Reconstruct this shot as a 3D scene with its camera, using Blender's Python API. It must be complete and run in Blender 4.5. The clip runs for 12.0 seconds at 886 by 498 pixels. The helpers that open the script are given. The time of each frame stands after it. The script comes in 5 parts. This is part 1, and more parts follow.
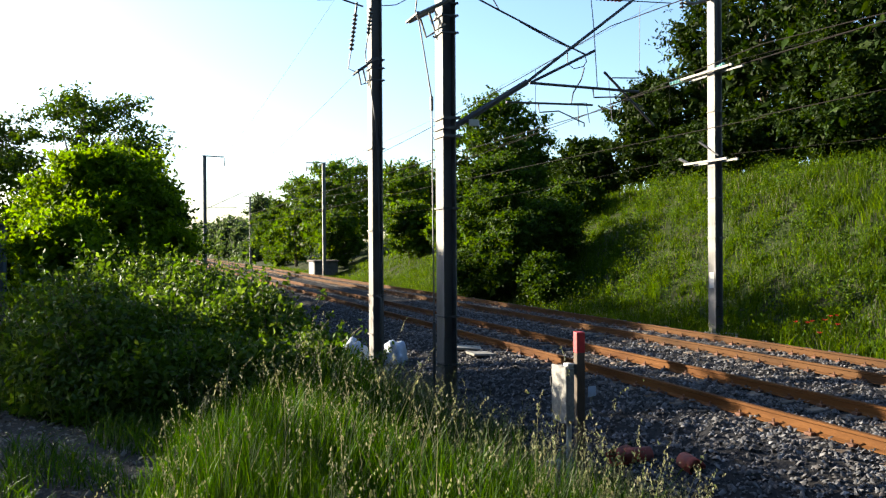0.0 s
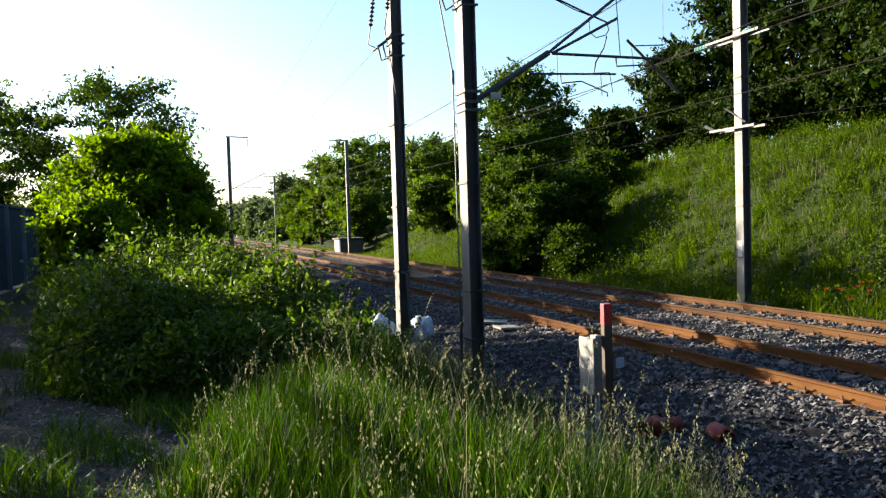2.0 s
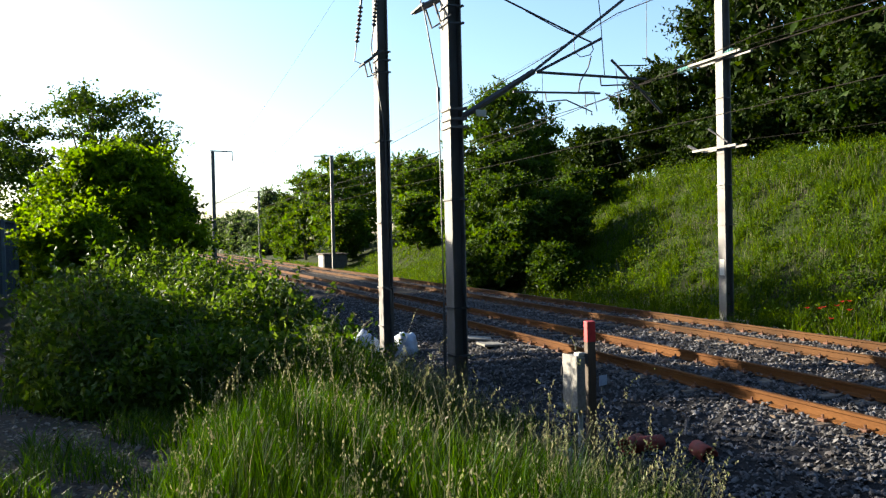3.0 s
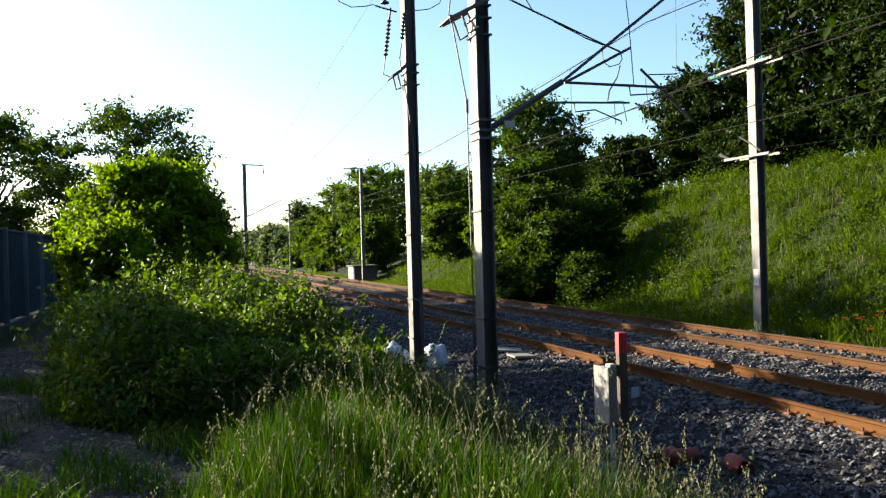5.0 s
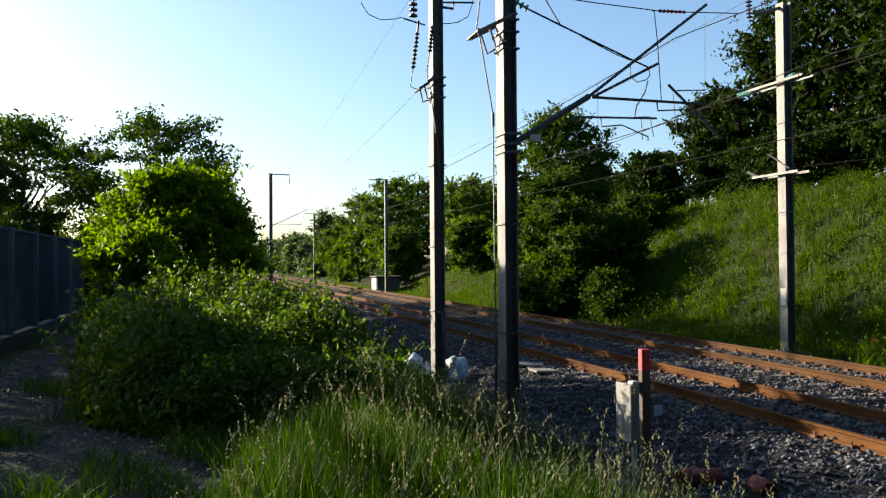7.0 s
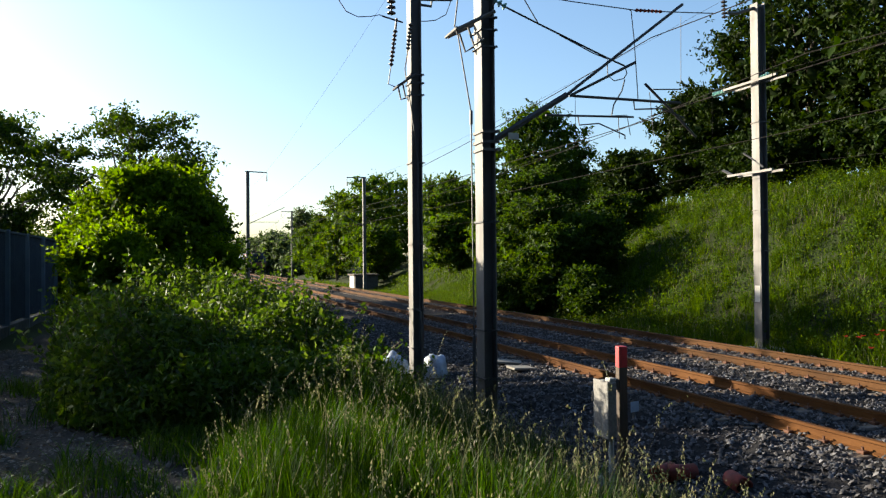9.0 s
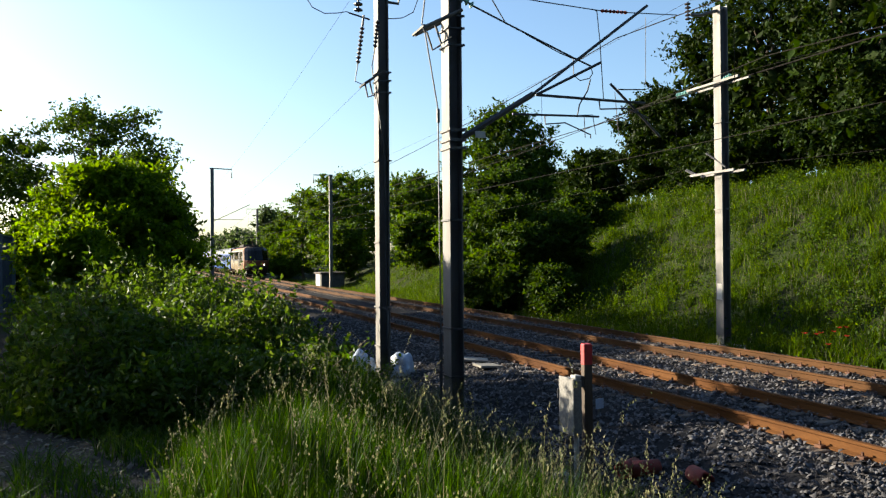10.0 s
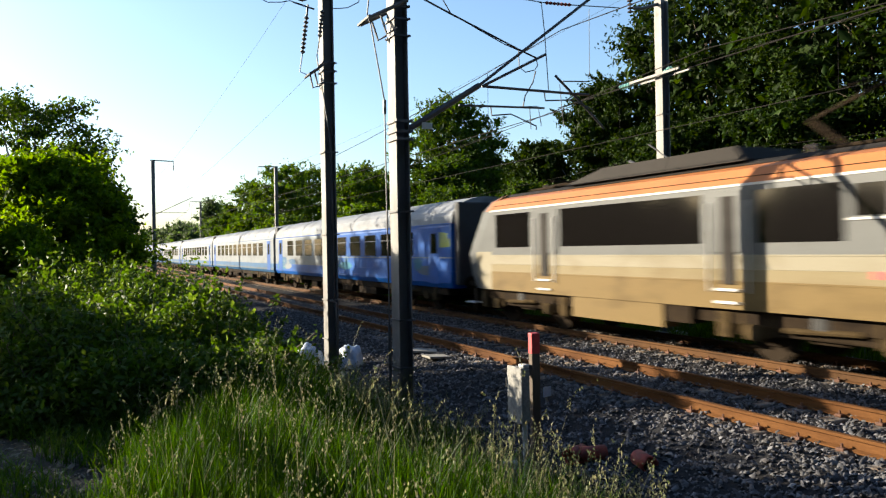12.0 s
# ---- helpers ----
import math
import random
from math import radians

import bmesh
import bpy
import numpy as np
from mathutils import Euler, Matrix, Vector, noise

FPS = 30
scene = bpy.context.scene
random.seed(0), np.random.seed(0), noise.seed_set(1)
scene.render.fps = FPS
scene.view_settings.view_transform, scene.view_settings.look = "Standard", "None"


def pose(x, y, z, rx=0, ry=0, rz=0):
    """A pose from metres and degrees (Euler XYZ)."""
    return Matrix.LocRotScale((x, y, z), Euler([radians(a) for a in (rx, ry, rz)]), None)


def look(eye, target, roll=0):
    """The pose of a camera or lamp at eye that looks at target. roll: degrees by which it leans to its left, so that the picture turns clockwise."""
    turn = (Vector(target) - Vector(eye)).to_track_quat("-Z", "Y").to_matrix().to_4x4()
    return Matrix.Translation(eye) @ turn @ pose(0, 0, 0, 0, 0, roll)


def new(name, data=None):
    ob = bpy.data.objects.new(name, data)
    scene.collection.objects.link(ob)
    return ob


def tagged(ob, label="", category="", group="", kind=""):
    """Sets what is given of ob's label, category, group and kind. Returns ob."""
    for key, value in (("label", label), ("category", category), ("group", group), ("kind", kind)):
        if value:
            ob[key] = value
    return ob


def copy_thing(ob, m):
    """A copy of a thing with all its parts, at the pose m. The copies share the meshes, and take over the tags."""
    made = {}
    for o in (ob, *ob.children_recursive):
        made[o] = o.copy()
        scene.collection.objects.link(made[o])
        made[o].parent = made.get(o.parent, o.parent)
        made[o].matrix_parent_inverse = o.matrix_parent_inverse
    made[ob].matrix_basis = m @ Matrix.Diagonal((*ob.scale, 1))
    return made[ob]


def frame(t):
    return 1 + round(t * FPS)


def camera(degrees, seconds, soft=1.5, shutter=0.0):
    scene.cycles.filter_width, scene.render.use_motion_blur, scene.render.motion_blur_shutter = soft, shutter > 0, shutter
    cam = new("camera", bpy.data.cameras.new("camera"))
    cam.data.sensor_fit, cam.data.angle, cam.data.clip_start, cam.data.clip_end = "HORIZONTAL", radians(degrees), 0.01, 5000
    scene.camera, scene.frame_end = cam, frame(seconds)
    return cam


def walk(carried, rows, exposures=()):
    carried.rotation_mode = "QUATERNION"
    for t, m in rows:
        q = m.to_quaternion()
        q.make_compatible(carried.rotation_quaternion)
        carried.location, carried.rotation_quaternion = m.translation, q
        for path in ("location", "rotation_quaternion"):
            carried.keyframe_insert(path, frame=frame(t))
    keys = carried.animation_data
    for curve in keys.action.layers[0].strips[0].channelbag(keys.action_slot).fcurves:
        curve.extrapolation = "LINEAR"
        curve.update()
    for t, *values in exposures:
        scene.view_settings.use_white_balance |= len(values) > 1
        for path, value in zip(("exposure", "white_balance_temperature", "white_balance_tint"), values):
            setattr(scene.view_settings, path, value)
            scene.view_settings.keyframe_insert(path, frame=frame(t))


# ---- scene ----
# World: y runs along the railway away from the viewer, x to the right across it, z = 0 at the top of the rails.
EYE = (0.0, 0.0, 2.214)
cam = camera(60.0, 12.0, soft=1.25, shutter=0.2)


def aim(yaw, pitch, roll):
    return (pose(*EYE, 0, 0, yaw) @ pose(0, 0, 0, pitch) @ pose(0, 0, 0, 0, roll) @ pose(0, 0, 0, 90))


PATH = [
    (0.0, -21.66, -0.21, 0.36), (0.5, -21.24, 0.11, 0.59), (1.0, -21.24, -0.25, 0.98), (1.5, -20.81, -0.82, 0.85),
    (2.0, -19.78, -2.04, 1.75), (2.5, -20.68, -2.24, 1.67), (3.0, -20.98, -0.85, 1.24), (5.0, -18.81, 0.05, 1.61),
    (5.5, -16.78, -0.44, 1.37), (6.0, -16.39, 0.5, 0.84), (6.5, -16.53, 0.84, 0.55), (7.0, -17.08, 1.0, 0.44),
    (9.0, -18.7, 0.83, 0.51), (9.5, -19.32, 0.98, 0.53), (10.0, -21.17, 0.67, 0.45), (10.5, -21.55, 0.36, 0.57),
    (11.0, -22.56, 0.13, 0.67), (11.5, -23.78, 0.19, 0.82), (12.0, -25.05, -0.02, 1.04)]
EXPOSURE = [(0.0, 2.3), (5.0, 2.15), (5.5, 2.08), (6.0, 1.8), (6.5, 1.75), (9.0, 1.75), (10.5, 1.85), (12.0, 1.9)]
walk(cam, [(t, aim(a, b, c)) for t, a, b, c in PATH], EXPOSURE)

# ---- light: low evening sun, ahead and to the left of the line ----
SUN_ELEVATION, SUN_LEFT = radians(16.3), radians(46.0)
world = bpy.data.worlds.new("world")
scene.world = world
world.use_nodes = True
sky = world.node_tree.nodes.new("ShaderNodeTexSky")
sky.sky_type, sky.sun_disc = "NISHITA", False
sky.sun_elevation, sky.sun_rotation = SUN_ELEVATION, -SUN_LEFT
sky.air_density, sky.dust_density, sky.ozone_density = 1.1, 1.4, 3.4
back = world.node_tree.nodes["Background"]
back.inputs["Strength"].default_value = 0.08
world.node_tree.links.new(sky.outputs[0], back.inputs["Color"])
sun_lamp = new("sun", bpy.data.lights.new("sun", "SUN"))
sun_lamp.data.energy, sun_lamp.data.angle, sun_lamp.data.color = 5.0, radians(0.6), (1.0, 0.88, 0.68)
TO_SUN = Vector((-math.sin(SUN_LEFT) * math.cos(SUN_ELEVATION), math.cos(SUN_LEFT) * math.cos(SUN_ELEVATION), math.sin(SUN_ELEVATION)))
sun_lamp.matrix_world = look((0, 0, 60), Vector((0, 0, 60)) - TO_SUN)

rng = np.random.default_rng(7)


# ---- materials ----
def material(name, base, rough=0.8, metal=0.0, second=None, scale=6.0, fine=60.0, bump=0.2, vary=0.25, per_object=0.0,
             per_island=0.0, translucent=0.0, emission=0.0, specular=0.5, stretch=(1, 1, 1), third=None, wear=0.55):
    """A surface with broad patches, fine grain and relief."""
    mat = bpy.data.materials.new(name)
    mat.use_nodes = True
    tree = mat.node_tree
    link, make = tree.links.new, tree.nodes.new
    bsdf = tree.nodes["Principled BSDF"]
    coord = make("ShaderNodeTexCoord")
    mapping = make("ShaderNodeMapping")
    mapping.inputs["Scale"].default_value = stretch
    link(coord.outputs["Object"], mapping.inputs["Vector"])
    broad = make("ShaderNodeTexNoise")
    broad.inputs["Scale"].default_value, broad.inputs["Detail"].default_value = scale, 5
    grain = make("ShaderNodeTexNoise")
    grain.inputs["Scale"].default_value, grain.inputs["Detail"].default_value = fine, 3
    for n in (broad, grain):
        link(mapping.outputs[0], n.inputs["Vector"])
    ramp = make("ShaderNodeMapRange")
    ramp.inputs[1].default_value, ramp.inputs[2].default_value = wear - 0.13, wear + 0.13
    link(broad.outputs[0], ramp.inputs[0])
    mix = make("ShaderNodeMix")
    mix.data_type = "RGBA"
    mix.inputs[6].default_value = (*base, 1)
    mix.inputs[7].default_value = (*(second or [c * (1 - vary) for c in base]), 1)
    link(ramp.outputs[0], mix.inputs[0])
    colour = mix.outputs[2]
    hsv = make("ShaderNodeHueSaturation")
    link(colour, hsv.inputs["Color"])
    value = make("ShaderNodeMath")
    value.operation = "MULTIPLY_ADD"
    value.inputs[1].default_value, value.inputs[2].default_value = vary * 2, 1 - vary
    link(grain.outputs[0], value.inputs[0])
    last = value.outputs[0]
    for amount, node, socket in ((per_object, "ShaderNodeObjectInfo", "Random"), (per_island, "ShaderNodeNewGeometry", "Random Per Island")):
        if amount:
            info = make(node)
            more = make("ShaderNodeMath")
            more.operation = "MULTIPLY_ADD"
            more.inputs[1].default_value, more.inputs[2].default_value = 2 * amount, 1 - amount
            link(info.outputs[socket], more.inputs[0])
            times = make("ShaderNodeMath")
            times.operation = "MULTIPLY"
            link(last, times.inputs[0])
            link(more.outputs[0], times.inputs[1])
            last = times.outputs[0]
            if third:
                mix2 = make("ShaderNodeMix")
                mix2.data_type = "RGBA"
                far = make("ShaderNodeMath")
                far.operation = "FRACT"
                seven = make("ShaderNodeMath")
                seven.operation = "MULTIPLY"
                seven.inputs[1].default_value = 7.31
                link(info.outputs[socket], seven.inputs[0])
                link(seven.outputs[0], far.inputs[0])
                power = make("ShaderNodeMath")
                power.operation = "POWER"
                power.inputs[1].default_value = 2.0
                link(far.outputs[0], power.inputs[0])
                link(power.outputs[0], mix2.inputs[0])
                link(colour, mix2.inputs[6])
                mix2.inputs[7].default_value = (*third, 1)
                link(mix2.outputs[2], hsv.inputs["Color"])
    link(last, hsv.inputs["Value"])
    link(hsv.outputs[0], bsdf.inputs["Base Color"])
    bsdf.inputs["Roughness"].default_value, bsdf.inputs["Metallic"].default_value = rough, metal
    bsdf.inputs["Specular IOR Level"].default_value = specular
    if bump:
        relief = make("ShaderNodeBump")
        relief.inputs["Strength"].default_value, relief.inputs["Distance"].default_value = bump, 0.02
        link(grain.outputs[0], relief.inputs["Height"])
        link(relief.outputs[0], bsdf.inputs["Normal"])
    if emission:
        bsdf.inputs["Emission Color"].default_value = (1.0, 0.93, 0.75, 1)
        bsdf.inputs["Emission Strength"].default_value = emission
    if translucent:
        through_leaf = make("ShaderNodeBsdfTranslucent")
        shift = make("ShaderNodeHueSaturation")
        shift.inputs["Hue"].default_value, shift.inputs["Saturation"].default_value, shift.inputs["Value"].default_value = 0.485, 1.15, 1.7
        link(hsv.outputs[0], shift.inputs["Color"])
        link(shift.outputs[0], through_leaf.inputs["Color"])
        both = make("ShaderNodeMixShader")
        both.inputs[0].default_value = translucent
        link(bsdf.outputs[0], both.inputs[1])
        link(through_leaf.outputs[0], both.inputs[2])
        link(both.outputs[0], tree.nodes["Material Output"].inputs["Surface"])
    return mat


def leaf_material(name, base, third, translucent=0.42, specular=0.22, spread=0.5):
    return material(name, base, 0.55, second=[c * 0.75 for c in base], scale=0.7, fine=8, bump=0, vary=0.15, per_island=spread,
                    translucent=translucent, specular=specular, third=third)


EARTH = material("earth", (0.02, 0.03, 0.008), 0.95, specular=0.08, second=(0.021, 0.022, 0.011), scale=0.6, fine=14, bump=0.6, vary=0.3)
# bed coloured far darker than its stones, for the shade in the gaps
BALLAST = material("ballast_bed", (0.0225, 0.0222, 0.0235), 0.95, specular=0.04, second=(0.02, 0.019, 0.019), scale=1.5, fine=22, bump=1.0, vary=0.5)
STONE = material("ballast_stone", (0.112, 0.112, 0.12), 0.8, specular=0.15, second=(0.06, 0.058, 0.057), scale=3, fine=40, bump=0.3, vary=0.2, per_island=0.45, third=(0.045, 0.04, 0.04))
GRIT = material("path_stone", (0.096, 0.0896, 0.08), 0.9, second=(0.06, 0.057, 0.05), scale=3, fine=40, bump=0.3, vary=0.2, per_island=0.4)
PATHMAT = material("gravel_path", (0.032, 0.0304, 0.0288), 0.95, specular=0.1, second=(0.017, 0.019, 0.013), scale=1.3, fine=35, bump=0.8, vary=0.4)
RUST = material("rusty_steel", (0.098, 0.041, 0.012), 0.85, metal=0.0, specular=0.12, second=(0.055, 0.021, 0.006), scale=3, fine=50, bump=0.25, vary=0.25, stretch=(1, 0.25, 1))
RUNNING = material("brown_running_rail", (0.078, 0.038, 0.016), 0.85, metal=0.0, specular=0.08, second=(0.045, 0.024, 0.012), scale=3, fine=50, bump=0.2, vary=0.25, stretch=(1, 0.25, 1))
CLIP = material("rusty_clip", (0.104, 0.04, 0.0176), 0.8, metal=0.1, scale=10, fine=50, vary=0.3, per_object=0.3)
SLEEPER = material("sleeper_concrete", (0.1445, 0.1275, 0.1105), 0.9, specular=0.1, second=(0.10, 0.065, 0.04), scale=4, fine=45, bump=0.4, vary=0.25, per_object=0.2)
GALV = material("galvanised_steel", (0.155, 0.151, 0.147), 0.68, metal=0.6, specular=0.2, second=(0.1, 0.095, 0.09), scale=2.2, fine=35, bump=0.1, vary=0.15, stretch=(1, 1, 0.35))
DARKSTEEL = material("dark_steel", (0.06, 0.06, 0.065), 0.55, metal=0.5, scale=8, fine=50, bump=0.15, vary=0.25)
WIRE = material("weathered_copper_wire", (0.016, 0.014, 0.013), 0.95, metal=0.0, specular=0.1, scale=10, fine=50, bump=0, vary=0.2)
PORCELAIN = material("brown_insulator", (0.05, 0.035, 0.03), 0.25, scale=10, fine=60, bump=0, vary=0.2)
GLASSY = material("green_glass_insulator", (0.25, 0.45, 0.38), 0.15, scale=10, fine=60, bump=0, vary=0.15)
CONCRETE = material("weathered_concrete", (0.208, 0.196, 0.172), 0.9, second=(0.17, 0.155, 0.13), scale=4, fine=40, bump=0.3, vary=0.2)
# box grey whose speckles stand for dappled sunlight
BOXGREY = material("dappled_box_plastic", (0.204, 0.1972, 0.1827), 0.8, second=(0.13, 0.128, 0.118), scale=30, fine=110, bump=0.15, vary=0.3)
WHITE = material("white_paint", (0.408, 0.3995, 0.374), 0.6, second=(0.34, 0.32, 0.28), scale=9, fine=40, bump=0.1, vary=0.12)
REDPAINT = material("red_paint", (0.42, 0.025, 0.03), 0.6, second=(0.26, 0.02, 0.02), scale=12, fine=50, bump=0.1, vary=0.15)
REDPIPE = material("red_clay", (0.2, 0.026, 0.013), 0.8, second=(0.1, 0.018, 0.012), scale=9, fine=40, bump=0.2, vary=0.25)
OLDWOOD = material("dark_timber", (0.075, 0.055, 0.04), 0.9, second=(0.04, 0.032, 0.026), scale=6, fine=40, bump=0.4, vary=0.3, stretch=(1, 1, 0.15))
SACK = material("pale_plastic_sheet", (0.34, 0.39, 0.48), 0.5, second=(0.26, 0.3, 0.37), scale=5, fine=25, bump=0.3, vary=0.12)
BARK = material("bark", (0.11, 0.085, 0.06), 0.95, second=(0.06, 0.05, 0.04), scale=5, fine=30, bump=0.8, vary=0.3, stretch=(1, 1, 0.25))
LEAF_BRIGHT = leaf_material("leaf_bright", (0.054, 0.113, 0.0045), (0.088, 0.147, 0.007), 0.54, 0.1)
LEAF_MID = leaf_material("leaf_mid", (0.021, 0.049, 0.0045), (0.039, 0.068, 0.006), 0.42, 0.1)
# darker copy of the leaf colour, with deep shade put into it
LEAF_SHADE = leaf_material("leaf_shade_dark", (0.0092, 0.022, 0.0027), (0.02, 0.034, 0.004), 0.26, 0.06)
LEAF_THICKET = leaf_material("leaf_thicket", (0.028, 0.062, 0.0055), (0.056, 0.092, 0.008), 0.48, 0.1)
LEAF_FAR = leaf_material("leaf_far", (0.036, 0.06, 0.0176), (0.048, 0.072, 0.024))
BRAMBLE = leaf_material("bramble_leaf", (0.032, 0.07, 0.008), (0.075, 0.112, 0.022), 0.4, 0.16)
GRASS = leaf_material("meadow_grass", (0.0135, 0.043, 0.0026), (0.034, 0.068, 0.008), 0.46, 0.15)
GRASS_SLOPE = leaf_material("slope_grass", (0.029, 0.062, 0.0028), (0.056, 0.088, 0.007), 0.5, 0.03, 0.36)
LITTER = leaf_material("dead_leaf", (0.07, 0.05, 0.025), (0.035, 0.028, 0.016), 0.2)
STRAW = leaf_material("seed_head", (0.135, 0.13, 0.075), (0.075, 0.1, 0.04), 0.35)
POPPY = leaf_material("poppy_petal", (0.3, 0.03, 0.01), (0.22, 0.025, 0.01), 0.3)


# ---- geometry helpers ----
class Geo:
    """Collects vertices and faces of one mesh."""

    def __init__(self):
        self.v, self.f = [], []

    def add(self, verts, faces):
        n = len(self.v)
        self.v += [tuple(p) for p in verts]
        self.f += [tuple(n + i for i in f) for f in faces]
        return self

    def box(self, a, b, bevel=0.0, turn=None):
        """A box from corner a to corner b with chamfered edges."""
        (x0, y0, z0), (x1, y1, z1) = a, b
        if not bevel:
            vs = [(x, y, z) for x in (x0, x1) for y in (y0, y1) for z in (z0, z1)]
            fs = [(0, 1, 3, 2), (4, 6, 7, 5), (0, 4, 5, 1), (2, 3, 7, 6), (0, 2, 6, 4), (1, 5, 7, 3)]
        else:
            bm = bmesh.new()
            bmesh.ops.create_cube(bm, size=1.0)
            for v in bm.verts:
                v.co = Vector(((x0 + x1) / 2 + v.co.x * (x1 - x0), (y0 + y1) / 2 + v.co.y * (y1 - y0), (z0 + z1) / 2 + v.co.z * (z1 - z0)))
            bmesh.ops.bevel(bm, geom=bm.edges[:], offset=bevel, segments=2, affect="EDGES", profile=0.5)
            bm.verts.index_update()
            vs, fs = [v.co.copy() for v in bm.verts], [[v.index for v in f.verts] for f in bm.faces]
            bm.free()
        if turn is not None:
            vs = [turn @ Vector(v) for v in vs]
        return self.add(vs, fs)

    def tube(self, points, radius, sides=6, cap=True):
        """A round bar along points; radius may be a list."""
        pts = [Vector(p) for p in points]
        rad = radius if isinstance(radius, (list, tuple)) else [radius] * len(pts)
        vs, fs = [], []
        up = None
        for i, p in enumerate(pts):
            d = (pts[min(i + 1, len(pts) - 1)] - pts[max(i - 1, 0)]).normalized()
            if up is None:
                up = d.orthogonal().normalized()
            up = (up - d * up.dot(d)).normalized()
            side = d.cross(up)
            for k in range(sides):
                a = 2 * math.pi * k / sides
                vs.append(p + (up * math.cos(a) + side * math.sin(a)) * rad[i])
        for i in range(len(pts) - 1):
            for k in range(sides):
                j = (k + 1) % sides
                fs.append((i * sides + k, i * sides + j, (i + 1) * sides + j, (i + 1) * sides + k))
        if cap:
            fs.append(tuple(range(sides - 1, -1, -1)))
            fs.append(tuple(range((len(pts) - 1) * sides, len(pts) * sides)))
        return self.add(vs, fs)

    def prism(self, outline, y0, y1):
        """An outline of (x, z) drawn out along y."""
        n = len(outline)
        vs = [(x, y0, z) for x, z in outline] + [(x, y1, z) for x, z in outline]
        fs = [(i, (i + 1) % n, n + (i + 1) % n, n + i) for i in range(n)] + [tuple(range(n - 1, -1, -1)), tuple(range(n, 2 * n))]
        return self.add(vs, fs)

    def mesh(self, name, mat, smooth=False):
        me = bpy.data.meshes.new(name)
        me.from_pydata(self.v, [], self.f)
        bm = bmesh.new()
        bm.from_mesh(me)
        bmesh.ops.delete(bm, geom=[v for v in bm.verts if not v.link_faces], context="VERTS")
        bmesh.ops.recalc_face_normals(bm, faces=bm.faces[:])
        bm.to_mesh(me)
        bm.free()
        me.materials.append(mat)
        if smooth:
            for p in me.polygons:
                p.use_smooth = True
        return me


def part(name, geo, mat, parent=None, label="", smooth=False):
    """One mesh object, under a thing or a part if a parent is given."""
    me = geo if isinstance(geo, bpy.types.Mesh) else geo.mesh(name, mat, smooth)
    ob = new(name, me)
    if parent is not None:
        ob.parent = parent
    if label:
        tagged(ob, label)
    return ob


def thing(name, label, category, m=None, group="", kind=""):
    ob = new(name)
    ob.empty_display_size = 0.2
    if m is not None:
        ob.matrix_basis = m
    return tagged(ob, label, category, group, kind)


def swarm(name, verts, faces, mat):
    """A mesh from arrays of vertices and of faces with the same number of corners."""
    verts, faces = np.asarray(verts, np.float32), np.asarray(faces, np.int32)
    me = bpy.data.meshes.new(name)
    k = faces.shape[1]
    me.vertices.add(len(verts))
    me.vertices.foreach_set("co", verts.ravel())
    me.loops.add(faces.size)
    me.loops.foreach_set("vertex_index", faces.ravel())
    me.polygons.add(len(faces))
    me.polygons.foreach_set("loop_start", np.arange(0, faces.size, k, dtype=np.int32))
    me.update(calc_edges=True)
    me.materials.append(mat)
    return me


def unit(n):
    v = rng.normal(size=(n, 3))
    return v / np.linalg.norm(v, axis=1, keepdims=True)


def leaves(centres, size, outward=None, droop=0.25):
    """Bent pointed leaves, two quads each, at the centres."""
    n = len(centres)
    along = unit(n)
    if outward is not None:
        along = along + 0.5 * outward
    along[:, 2] -= droop
    along /= np.linalg.norm(along, axis=1, keepdims=True)
    side = np.cross(along, unit(n))
    side /= np.linalg.norm(side, axis=1, keepdims=True) + 1e-9
    normal = np.cross(along, side)
    s = size * rng.uniform(0.6, 1.25, (n, 1))
    c = np.asarray(centres)
    v = np.stack([c - along * s * 0.5, c - side * s * 0.27 + normal * s * 0.1, c + along * s * 0.5 - normal * s * 0.08, c + side * s * 0.27 + normal * s * 0.1], 1)
    i = np.arange(n)[:, None] * 4
    f = np.concatenate([i + [0, 1, 2], i + [0, 2, 3]])
    return v.reshape(-1, 3), f


# ---- the lie of the land ----
def smooth01(t):
    t = np.clip(t, 0, 1)
    return t * t * (3 - 2 * t)


def land(x, y):
    """Height of the ground: a low bank by the viewer, the bed of the railway, a high bank beyond it."""
    x, y = np.asarray(x, float), np.asarray(y, float)
    near = 0.6 - 0.5 * smooth01((y - 20) / 25)
    z = near + (-0.70 - near) * smooth01((x - 1.2) / 3.3)
    crest = 5.6 - 2.6 * smooth01((y - 25) / 60) - 1.5 * smooth01((y - 80) / 80)
    rise = np.clip((x - 16.6) / 10.5, 0, 1)
    z = z + (crest + 0.70) * (0.65 * rise + 0.35 * smooth01(rise))
    z = z + 0.05 * np.sin(x * 1.7 + y * 0.6) * np.sin(y * 1.1 - x * 0.4) * ((x < 5) | (x > 17))
    return z


def grid(xs, ys, height):
    X, Y = np.meshgrid(xs, ys)
    v = np.stack([X, Y, height(X, Y)], -1).reshape(-1, 3)
    w = len(xs)
    i = (np.arange(len(ys) - 1)[:, None] * w + np.arange(w - 1)[None, :]).reshape(-1, 1)
    return v, i + [0, 1, w + 1, w]


